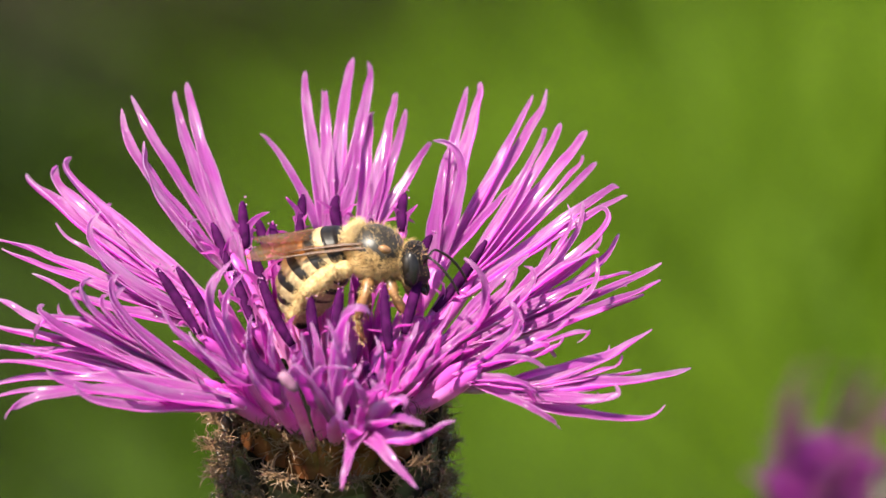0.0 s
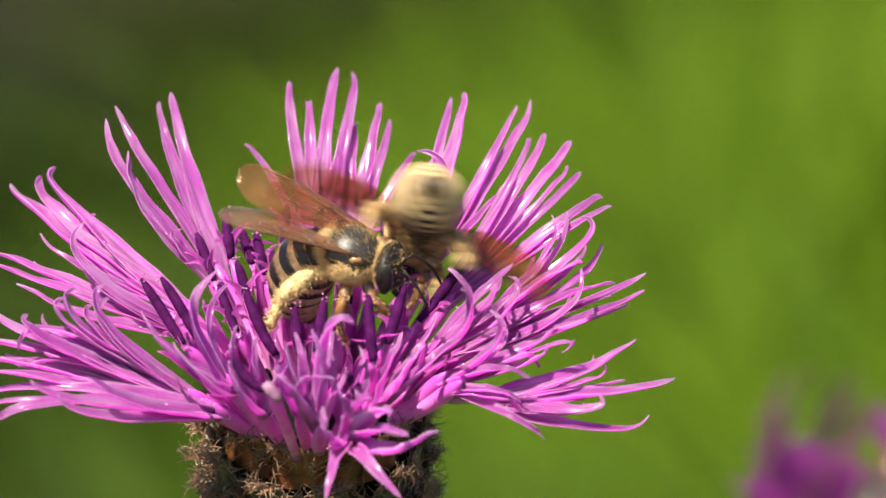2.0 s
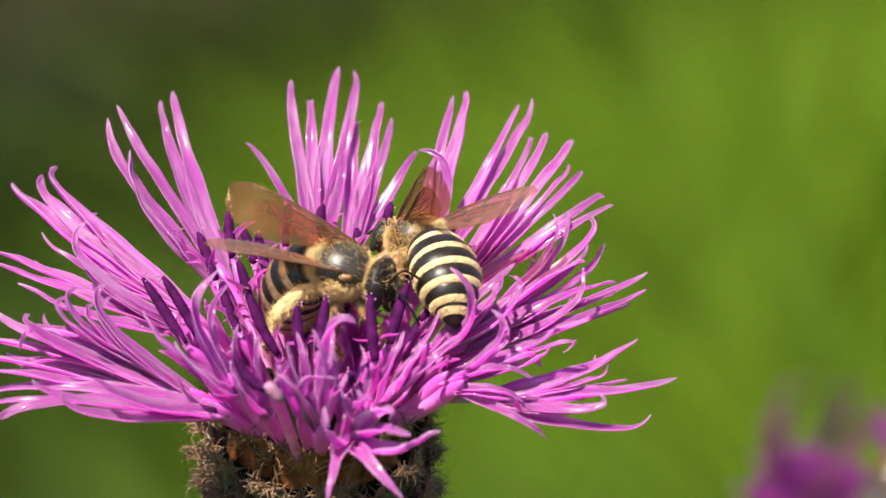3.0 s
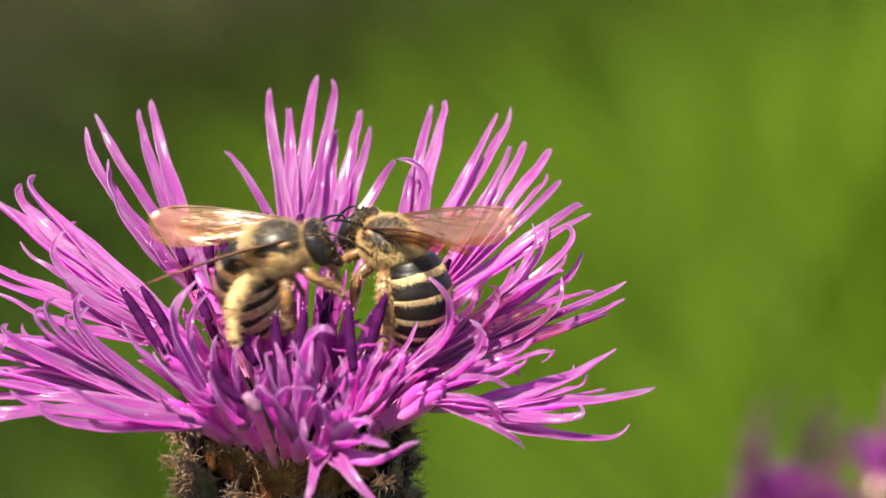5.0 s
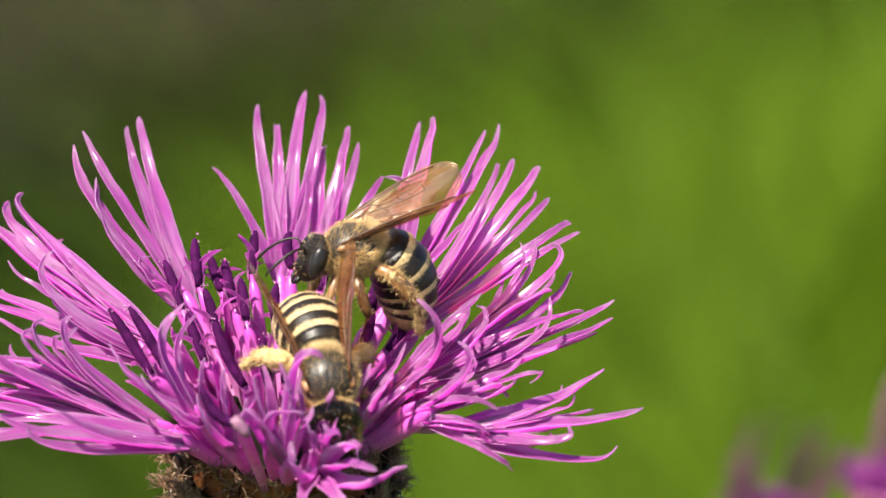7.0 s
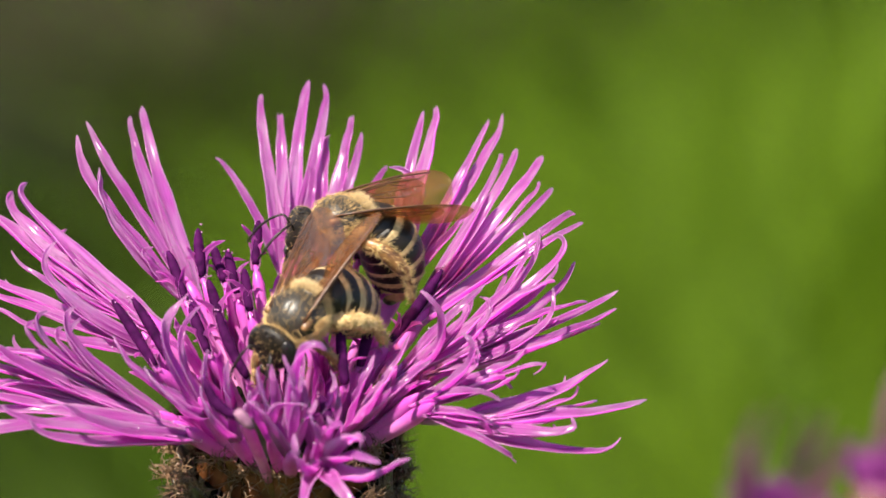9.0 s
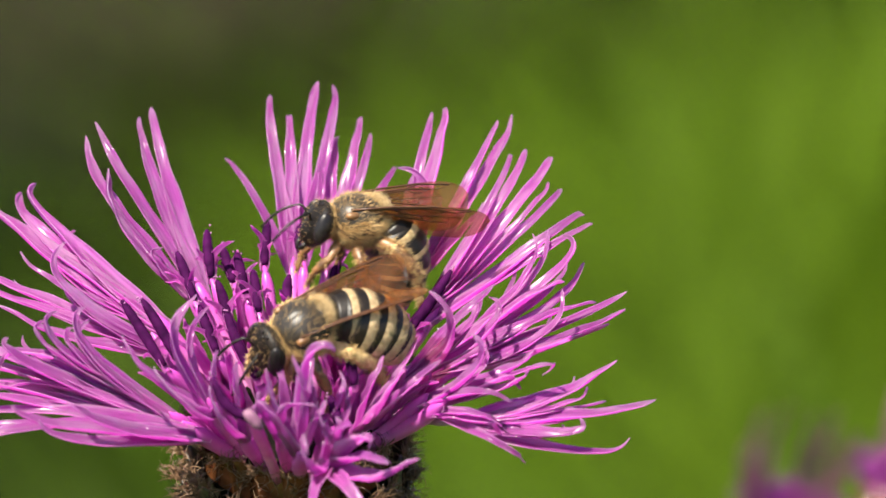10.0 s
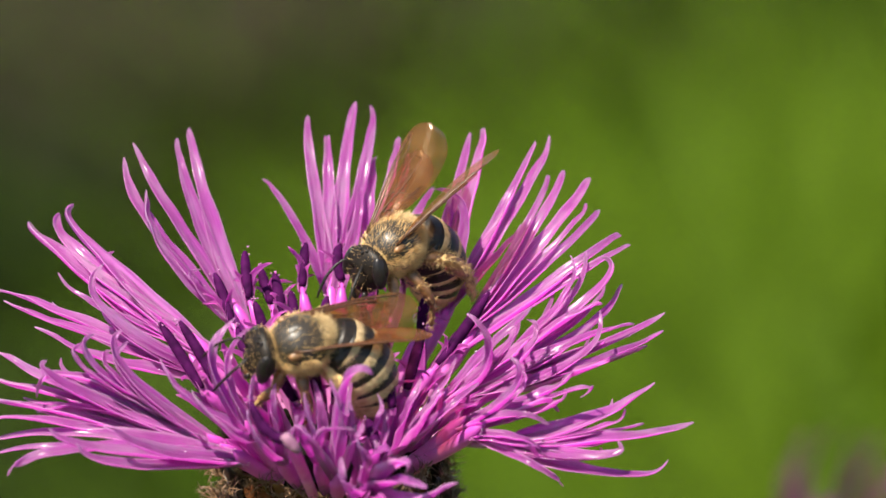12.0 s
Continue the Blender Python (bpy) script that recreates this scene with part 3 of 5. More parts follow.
# rear florets
ray_floret(knapweed, (-0.35, 8, 7.5), [(-1.54, 9, 13.55, -1.96, 12, 17.18, 1.10),
    (-0.64, 9, 13.21, -0.85, 12, 16.16, 1.01),
    (0.26, 9.5, 14.06, 0.90, 13, 18.13, 1.24),
    (1.47, 9.5, 14.06, 2.02, 13, 17.45, 1.10),
    (1.09, 8, 11.18, 0.85, 10, 13.07, 0.92)], 8)
ray_floret(knapweed, (-0.51, 8, 7.84), [(-2.94, 8.5, 11.46, -4.64, 11, 13.26, 0.74),
    (-0.19, 8.5, 9.85, -0.75, 11, 12.58, 0.83)], 9)
ray_floret(knapweed, (1.66, 8, 7.67), [(2.95, 9, 12.71, 3.56, 12, 15.82, 1.10),
    (3.39, 8.5, 12.03, 4.08, 11, 14.78, 0.92),
    (4.36, 8.5, 10.92, 5.66, 11, 12.92, 0.83),
    (1.81, 9, 12.20, 2.10, 12, 14.64, 1.01)], 10)
# rear right florets
ray_floret(knapweed, (6.24, 6, 6.17), [(6.84, 7, 12.33, 7.79, 10, 16.10, 1.06),
    (7.90, 7, 13.16, 8.63, 10, 16.33, 1.14),
    (7.43, 5, 10.80, 5.84, 6, 12.88, 0.97),
    (6.84, 6, 10.15, 7.71, 8, 11.18, 0.88),
    (6.01, 5.5, 9.48, 6.71, 7, 12.43, 1.06)], 11)
ray_floret(knapweed, (7.0, 6, 7.0), [(10.17, 7, 12.50, 11.56, 10, 15.66, 0.88),
    (10.44, 7, 12.00, 12.63, 10, 15.59, 1.14),
    (9.42, 5, 9.08, 10.75, 6, 10.55, 0.70)], 12)
ray_floret(knapweed, (7.66, 4, 5.18), [(11.14, 5, 10.80, 12.29, 8, 13.86, 0.79),
    (11.63, 5, 10.80, 13.19, 8, 14.12, 1.06),
    (12.39, 5, 10.31, 14.76, 8, 13.79, 1.32),
    (12.94, 4.5, 9.97, 14.43, 7, 12.00, 0.62),
    (13.44, 4.5, 9.64, 15.10, 7, 11.83, 0.88)], 13)
ray_floret(knapweed, (8.15, 4, 4.85), [(13.76, 4, 8.31, 16.73, 6, 10.42, 1.06),
    (13.74, 3.5, 7.82, 17.09, 5, 9.54, 0.79)], 14)
# right florets
ray_floret(knapweed, (8.47, 2, 2.57), [(12.22, 1.5, 5.52, 13.73, 3, 8.87, 0.78),
    (12.72, 2, 5.52, 14.42, 4, 9.24, 0.88),
    (14.36, 2, 6.50, 15.73, 4, 9.01, 1.08),
    (14.03, 2, 4.54, 16.49, 4, 7.49, 0.98),
    (12.86, 1, 5.20, 15.41, 2, 6.27, 0.78)], 15)
ray_floret(knapweed, (8.78, 1, 2.1), [(15.00, 1.5, 3.72, 18.97, 4, 5.87, 1.08),
    (14.66, 1, 2.91, 18.85, 3, 4.79, 1.08),
    (13.34, 0.5, 4.06, 17.17, 2, 5.19, 0.98),
    (13.64, -0.5, 3.09, 15.02, 0, 6.01, 0.88),
    (12.85, 0.5, 2.10, 17.96, 2, 3.88, 1.08)], 16)
ray_floret(knapweed, (6.5, -1, 1.64), [(9.08, -2, 4.24, 11.20, -1, 6.21, 0.88),
    (10.86, -2, 3.60, 11.03, -1, 5.76, 0.78),
    (9.24, -2.5, 3.60, 10.21, -2, 5.21, 0.88),
    (8.74, -3.5, 3.29, 7.59, -4, 6.05, 0.98)], 17)
ray_floret(knapweed, (7.46, -3, 0.07), [(10.17, -5, 1.71, 9.79, -5, 3.69, 0.88),
    (11.31, -3.5, 1.20, 13.60, -2, 2.31, 1.08),
    (11.30, -4, 0.41, 13.41, -3, 1.42, 0.88),
    (10.01, -5, 0.28, 12.08, -5, -0.36, 0.69),
    (13.55, -4, 1.69, 14.05, -3, 1.03, 0.34)], 18)
ray_floret(knapweed, (9.01, -3, -1.60), [(14.54, -3, -0.09, 18.16, -1, 1.97, 1.47),
    (14.20, -3.5, -0.72, 16.60, -2, 0.30, 0.59),
    (15.16, -3.5, -1.20, 20.38, -2, -0.63, 1.18),
    (14.80, -5, -1.96, 16.07, -5, -1.23, 0.88),
    (14.81, -4.5, -2.93, 18.99, -4, -2.73, 0.98)], 19, merge=0.3, root=(5.2, 0.5, -1.54), tube=PALE_TUBE)
ray_floret(knapweed, (8.58, -4, -0.23), [(10.95, -6, -2.25, 12.92, -6, -3.52, 0.69),
    (10.16, -5.5, -0.89, 11.92, -5, -2.06, 0.59)], 20)
# front florets
ray_floret(knapweed, (0.27, -9, -2.86), [(-0.86, -10.5, -1.25, -1.90, -11, 0.31, 1.00),
    (-0.76, -10.5, -0.53, -1.57, -10.5, 1.79, 0.95),
    (0.74, -10.5, 2.19, 2.50, -11, 3.09, 1.20),
    (0.63, -11, 0.44, -0.07, -10.5, 2.32, 0.80),
    (-0.72, -11, -0.50, 1.26, -11.5, -0.22, 0.85),
    (1.23, -10, -1.03, 1.60, -9.5, -0.18, 0.80)], 21)
ray_floret(knapweed, (1.95, -10, -3.29), [(2.01, -11.5, -1.87, 1.24, -12, -0.84, 1.00),
    (2.45, -12, -1.37, 3.45, -12.5, -1.31, 1.05),
    (3.44, -12, -2.03, 4.45, -13, -2.15, 1.30),
    (4.56, -12, -3.96, 6.74, -13, -2.74, 1.20),
    (0.89, -12, -3.40, 0.52, -12, -1.53, 1.00),
    (2.50, -11, -1.91, 2.37, -11, -0.72, 0.95),
    (3.69, -12, -2.93, 5.31, -13, -3.20, 1.10),
    (3.07, -12, -4.64, 4.94, -13, -6.74, 1.20),
    (1.27, -12, -4.64, 0.66, -13, -6.74, 1.10)], 22)
ray_floret(knapweed, (1.68, -7, -2.17), [(2.24, -8.5, -0.43, 2.77, -8, 1.37, 0.85),
    (1.21, -9, -1.09, 1.01, -8.5, 1.40, 0.85),
    (2.71, -8.5, -1.12, 2.96, -8, 0.58, 0.80)], 23)
ray_floret(knapweed, (-3.2, -6, -1.77), [(-4.24, -8, 0.18, -4.62, -8, 2.71, 1.01),
    (-3.23, -8, -0.13, -3.36, -8, 2.14, 0.93),
    (-3.97, -8.5, -1.13, -4.99, -9, 0.68, 0.84),
    (-2.01, -8.5, -0.43, -1.43, -9, 0.90, 0.84)], 24)
ray_floret(knapweed, (3.62, -5, -1.48), [(4.08, -6.5, 0.47, 4.84, -6, 2.43, 0.93),
    (4.91, -6.5, -0.01, 6.11, -6, 1.79, 0.93),
    (5.22, -5.5, 0.60, 7.01, -4, 3.20, 0.76),
    (5.86, -6, 0.14, 8.16, -5, 2.22, 0.93)], 25)
ray_floret(knapweed, (-0.79, -7, -1.9), [(-1.67, -9.5, -0.72, -2.03, -10, 0.36, 0.84),
    (-0.61, -8, 0.18, -1.05, -7, 2.22, 0.93),
    (0.56, -8, 0.18, 1.04, -7, 2.54, 0.93)], 26)
ray_floret(knapweed, (-4.95, -6, -0.02), [(-6.79, -7.5, 3.18, -5.42, -7, 5.68, 1.10),
    (-8.06, -7.5, 1.44, -9.73, -7, 3.58, 0.93),
    (-5.82, -8, -0.45, -8.03, -8, 1.76, 0.84),
    (-5.91, -6, 2.68, -5.20, -4, 4.90, 0.76)], 27)
# florets of the disc that show their anthers
disc_floret(knapweed, (-6.97, 3, 7.55), (-6.1, 2, 5.19), 50)
disc_floret(knapweed, (-5.36, 4, 8.78), (-5.13, 3, 6.5), 51)
disc_floret(knapweed, (-1.96, 6, 9.22), (-2.1, 5, 7.16), 52)
disc_floret(knapweed, (0.13, 6, 9.16), (0.22, 5, 7.49), 53)
disc_floret(knapweed, (4.05, 6, 9.29), (3.92, 5, 7.49), 54)
disc_floret(knapweed, (-9.77, -2, 4.95), (-7.59, -3, 1.61), 55)
disc_floret(knapweed, (-8.64, -2, 5.02), (-6.81, -3, 2.06), 56)
disc_floret(knapweed, (-3.79, -3, 4.31), (-2.25, -4, 0.99), 57)
disc_floret(knapweed, (-4.10, -11.5, 1.06), (-2.34, -12, -0.72), 58, sag=-0.75, cup=True)
disc_floret(knapweed, (3.05, -5, 3.95), (3.32, -6, 0.71), 59)
disc_floret(knapweed, (8.52, 1, 6.57), (5.85, 0, 2.86), 60)
disc_floret(knapweed, (4.96, -3, 4.57), (4.13, -4, 1.63), 61)
disc_floret(knapweed, (0.41, -4, 3.78), (0.05, -5, 1.23), 62)
disc_floret(knapweed, (-1.1, -4, 3.3), (-0.78, -5, 0.91), 63)
disc_floret(knapweed, (2.07, -8, -0.19), (2.47, -9, -1.37), 64)
disc_floret(knapweed, (-3.58, 4, 7.56), (-3.09, 3, 5.52), 65)
disc_floret(knapweed, (-4.63, 2, 5.91), (-3.94, 1, 3.56), 66)
disc_floret(knapweed, (-4.41, 5, 7.82), (-3.85, 4, 6.17), 67)
disc_floret(knapweed, (2.04, 5, 7.82), (1.89, 4, 6.17), 68)
disc_floret(knapweed, (-2.63, 3, 6.5), (-2.34, 2, 4.54), 69)
disc_floret(knapweed, (1.59, 2, 5.52), (1.48, 1, 3.24), 70)
disc_floret(knapweed, (-0.56, 3, 6.17), (-0.44, 2, 3.88), 71)
disc_floret(knapweed, (5.51, 4, 6.83), (4.86, 3, 4.53), 72)
disc_floret(knapweed, (-5.53, 0, 4.55), (-4.67, -1, 2.29), 73)
filler(knapweed, 9, 24, 0.8, 6.2)
pollen_dust(knapweed, 3, 240)


FADED_PETAL = petal_material("faded_petal", (0.17, 0.075, 0.09), (0.36, 0.19, 0.20), (0.45, 0.30, 0.30))


def far_knapweed(label, place, tilts, seed, tall):
    """An unsharp flower head behind the first: a dome of magenta disc florets and a few faded, upright ray florets."""
    far = tagged(new("knapweed_flower"), label, "flower", "knapweed flowers behind")
    far.matrix_world = HEAD @ pose(*(c * MM for c in place), *tilts)
    rng = random.Random(seed)
    u = Vector((1, 0, 0))
    v = AXIS.cross(u)
    involucre(far, seed, False)
    for k in range(11):
        a = 2 * math.pi * k / 11 + rng.uniform(-0.15, 0.15)
        out = u * math.cos(a) + v * math.sin(a)
        rise = rng.uniform(0.7, 1.0) * tall
        throat = out * 6.2 + AXIS * 2.5
        lobes = []
        for _ in range(3):
            side = AXIS.cross(out) * rng.uniform(-1.8, 1.8)
            tip = out * rng.uniform(5.5, 8.5) + AXIS * (3 + rise * rng.uniform(0.8, 1.1)) + side
            lobes.append((*((throat + tip) * 0.5 + side * 0.3 + out * 0.8), *tip, rng.uniform(0.6, 0.9)))
        ray_floret(far, throat, lobes, seed * 30 + k, petal=FADED_PETAL)
    for k in range(46):
        a, r = k * 2.39996, 6.4 * math.sqrt((k + 0.5) / 46)
        flat = (u * math.cos(a) + v * math.sin(a)) * r
        base = flat * 0.9 + AXIS * (1.0 - 0.05 * r * r)
        bm = bmesh.new()
        sweep(bm, [flat * 0.5 - AXIS * 3, (flat * 0.7 + base) * 0.5 - AXIS, base], [0.3, 0.34, 0.1], 6, uv=True)
        floret = part("disc_floret", millimetres(bm), TUBE, far, "small tubular floret of the disc")
        way = (AXIS + flat * 0.14).normalized()
        side = way.orthogonal().normalized()
        for q in range(4):
            bm = bmesh.new()
            out = Matrix.Rotation(q * 1.5708 + rng.uniform(-0.4, 0.4), 3, way) @ side
            l = rng.uniform(3.2, 4.8)
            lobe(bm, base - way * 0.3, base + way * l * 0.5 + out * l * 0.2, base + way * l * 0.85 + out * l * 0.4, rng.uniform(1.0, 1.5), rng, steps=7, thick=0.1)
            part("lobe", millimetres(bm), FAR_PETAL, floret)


far_knapweed("blurred magenta knapweed head with faded brownish ray florets", (42.4, 165, -16.5), (4, -6, 40), 21, 8.5)
far_knapweed("blurred purple knapweed head with tall faded ray florets", (53.8, 165, -12.8), (2, 8, 100), 29, 12.0)


# ---- bees ----
SEGMENTS = [(1.2, 1.5, 1.95), (1.15, 1.93, 2.14), (1.15, 2.12, 2.10), (1.1, 2.08, 1.84), (1.0, 1.82, 1.30), (1.1, 1.28, 0.35)]
WAIST = Vector((-1.75, 0, -0.15))


def abdomen_poses(bend, yaw=0):
    """The poses of the abdomen's rings, from waist to tip, when it curls down by bend degrees in all and swings aside by yaw."""
    m = Matrix.Translation(WAIST * MM) @ Matrix.Rotation(radians(yaw * 0.4), 4, "Z") @ Matrix.Rotation(radians(-bend * 0.45), 4, "Y")
    poses = []
    for length, *_ in SEGMENTS:
        poses.append(m.copy())
        m = m @ Matrix.Translation((-length * 0.93 * MM, 0, 0)) @ Matrix.Rotation(radians(yaw * 0.12), 4, "Z") @ Matrix.Rotation(radians(-bend * 0.11), 4, "Y")
    return poses


def wing_pose(side, front, swing, lift, roll=-18):
    """A wing's pose on its bee: swung out from the back and lifted, in degrees."""
    hinge = Vector((0.7 if front else -0.1, side * 1.15, 1.05 if front else 0.95)) * MM
    return Matrix.Translation(hinge) @ Matrix.Rotation(radians(-side * swing), 4, "Z") @ Matrix.Rotation(radians(lift), 4, "Y") @ Matrix.Rotation(radians(side * roll), 4, "X")


def abdomen_ring(bee, index, seed, wide, band, start):
    rng = random.Random(seed + index)
    length, r0, r1 = SEGMENTS[index]
    bm = bmesh.new()
    steps, sides = 9, 26
    rings = []
    for i in range(steps + 1):
        s = i / steps
        r = (r0 + (r1 - r0) * s) * (0.94 + 0.065 * math.sin(math.pi * s)) * (1.0 if s < 0.96 else 0.96) * (0.9 if i == 0 and index else 1.0)
        rings.append([bm.verts.new((-length * 1.14 * s + (0.75 if i == 0 and index else 0), math.cos(a) * r * wide, math.sin(a) * r * 0.94))
                      for a in (2 * math.pi * k / sides for k in range(sides))])
    roots = []
    for i in range(steps):
        for k in range(sides):
            f = bm.faces.new((rings[i][k], rings[i + 1][k], rings[i + 1][(k + 1) % sides], rings[i][(k + 1) % sides]))
            pale = i >= (start if index else 5) if index < 5 else 2 <= i <= 4
            f.material_index = 1 if pale else 0
            if pale:
                q = [vert.co for vert in f.verts]
                for _ in range(8):
                    c = q[0].lerp(q[1], rng.random()).lerp(q[3].lerp(q[2], rng.random()), rng.random())
                    roots.append((c, Vector((-0.85, c.y * 0.25, c.z * 0.25)).normalized()))
    bm.faces.new(rings[0][::-1])
    bm.faces.new(rings[-1])
    bmesh.ops.recalc_face_normals(bm, faces=bm.faces)
    hairs(bm, roots, 0.19, 0.012, rng, 1, curl=0.25)
    return part("abdomen_segment", millimetres(bm), [CHITIN, band], bee, "black abdomen ring with a cream hair band")


def fuzz(bm, centre, size, count, length, rng, keep, mat, lean=Vector((-0.4, 0, 0))):
    """Fur on an ellipsoid where keep(direction) says so."""
    roots = []
    while len(roots) < count:
        d = Vector((rng.gauss(0, 1), rng.gauss(0, 1), rng.gauss(0, 1))).normalized()
        if rng.random() > keep(d):
            continue
        p = Vector((d.x * size[0], d.y * size[1], d.z * size[2])) + centre
        roots.append((p, Vector((d.x / size[0], d.y / size[1], d.z / size[2])).normalized()))
    hairs(bm, roots, length, 0.0115, rng, mat, lean, 0.35)


def leg(bee, name, points, radii, seed, pollen=0.0, label=""):
    rng = random.Random(seed)
    pts, rads = [], []
    joints = [Vector(p) for p in points]
    for i in range(len(joints) - 1):
        for s in (0.0, 0.25, 0.5, 0.75, 0.96):
            pts.append(joints[i].lerp(joints[i + 1], s))
            swell = 0.75 + 0.45 * math.sin(math.pi * min(1, s * 0.9 + 0.1))
            rads.append(radii[i] * swell)
    pts.append(joints[-1])
    rads.append(radii[-1] * 0.5)
    bm = bmesh.new()
    sweep(bm, pts, rads, 9)
    roots = []
    for p, r in zip(pts, rads):
        for _ in range(9):
            d = Vector((rng.gauss(0, 1), rng.gauss(0, 1), rng.gauss(0, 1))).normalized()
            roots.append((p + d * r * 0.9, d))
    hairs(bm, roots, 0.4, 0.02, rng, 1, Vector((0, 0, -0.5)), 0.4)
    limb = part(name, millimetres(bm), [LEG, FUR], bee, label)
    if pollen:
        bm = bmesh.new()
        core, thick = [], []
        for i in range(1, 14):
            for q in range(4):
                core.append(pts[i].lerp(pts[i + 1], q / 4))
                thick.append((rads[i] + (rads[i + 1] - rads[i]) * q / 4) * 0.95 * pollen + 0.06)
        sweep(bm, core, thick, 18)
        for vert in bm.verts:
            k = noise.noise(vert.co * 2.6 + Vector((seed, 0, 0))) * 0.16 + noise.noise(vert.co * 7) * 0.09
            vert.co += Vector((noise.noise(vert.co * 3), k, noise.noise(vert.co * 3 + Vector((9, 0, 0))))) * 0.10 + Vector((k, k, k)) * 0.4
        hairs(bm, [(core[k] + d * thick[k], d) for k in range(len(core)) for d in
                   [Vector((rng.gauss(0, 1), rng.gauss(0, 1), rng.gauss(0, 1))).normalized() for _ in range(16)]], 0.46, 0.017, rng, 0, Vector((-0.2, 0, -0.4)), 0.45)
        part("pollen_load", millimetres(bm), POLLEN, limb, "cream pollen packed on the hairs of the hind leg")
    return limb


def wing(bee, name, side, length, width):
    """A clear brown wing: a thin sheet with raised veins. It points back (-x); its trailing edge faces inward."""
    bm = bmesh.new()
    n, m = 26, 8
    def edge(s):
        tip = 1.0 if s < 0.74 else math.sqrt(max(0.0, 1 - ((s - 0.74) / 0.26) ** 2.2))
        lead = width * (0.05 + 0.05 * math.sin(math.pi * s))
        trail = lead - width * (0.16 + 0.84 * math.sin(0.5 * math.pi * min(1.0, s / 0.68)) ** 1.25)
        middle = lead - width * 0.34
        return middle + (lead - middle) * tip, middle + (trail - middle) * tip
    def place(s, t):
        a, b = edge(s)
        y = a + (b - a) * t
        return Vector((-length * s, side * y, 0.07 * math.sin(9 * t + 2 * s) * (0.3 + t) + 0.22 * math.sin(math.pi * s) * (1 - t) + 0.04 * math.sin(14 * s + 6 * t) * t * s))
    tops = [[bm.verts.new(place((i / n) ** 0.85, j / m)) for j in range(m + 1)] for i in range(n + 1)]
    lows = [[bm.verts.new(place((i / n) ** 0.85, j / m) - Vector((0, 0, 0.02))) for j in range(m + 1)] for i in range(n + 1)]
    for i in range(n):
        for j in range(m):
            bm.faces.new((tops[i][j], tops[i + 1][j], tops[i + 1][j + 1], tops[i][j + 1]))
            bm.faces.new((lows[i][j + 1], lows[i + 1][j + 1], lows[i + 1][j], lows[i][j]))
    bmesh.ops.remove_doubles(bm, verts=bm.verts, dist=0.004)
    sheet = part(name, millimetres(bm), WING, bee, "clear smoky brown wing")
    bm = bmesh.new()
    veins = [([(0, .02), (.3, .02), (.6, .02), (.86, .06)], 0.075), ([(0, .14), (.3, .12), (.56, .07), (.62, .03)], 0.06),
             ([(.60, .04), (.66, .16), (.76, .17), (.86, .07)], 0.035), ([(.05, .2), (.22, .34), (.42, .46), (.60, .50), (.70, .52)], 0.045),
             ([(.30, .13), (.36, .30), (.44, .34), (.66, .32), (.78, .34)], 0.035), ([(.36, .30), (.38, .45)], 0.035), ([(.50, .33), (.53, .49)], 0.03),
             ([(.58, .33), (.60, .50)], 0.03), ([(.70, .32), (.70, .52)], 0.03), ([(.06, .3), (.2, .62), (.36, .78), (.5, .90)], 0.035), ([(.38, .45), (.40, .78), (.5, .84)], 0.03),
             ([(.2, .34), (.24, .66)], 0.03)]
    for v, thick in veins:
        pts = [place(*q) + Vector((0, 0, -0.01)) for q in v]
        pts = [pts[i].lerp(pts[i + 1], s) for i in range(len(pts) - 1) for s in (0, 0.5)] + [pts[-1]]
        sweep(bm, pts, [thick * (1 - 0.45 * i / len(pts)) for i in range(len(pts))], 6)
    part("vein_net", millimetres(bm), VEIN, sheet, "dark brown wing veins")
    return sheet


NECK = Vector((1.62, 0, -0.10))


def head_shape(d):
    """A point of the head from a direction: broad above, drawn down to the mouth, with a raised face."""
    x, y, z = d.x * 0.98, d.y * 1.78, d.z * (1.42 if d.z > 0 else 1.78)
    low = max(0.0, -d.z)
    y *= 1 - 0.52 * low ** 1.6
    if d.x > 0:
        x = x * 0.78 + 0.38 * math.exp(-((z + 0.95) / 0.6) ** 2 - (y / 0.62) ** 2) + 0.12 * math.exp(-((z - 0.1) / 0.5) ** 2 - (y / 0.4) ** 2)
    else:
        x *= 0.82
    return Vector((x, y, z))


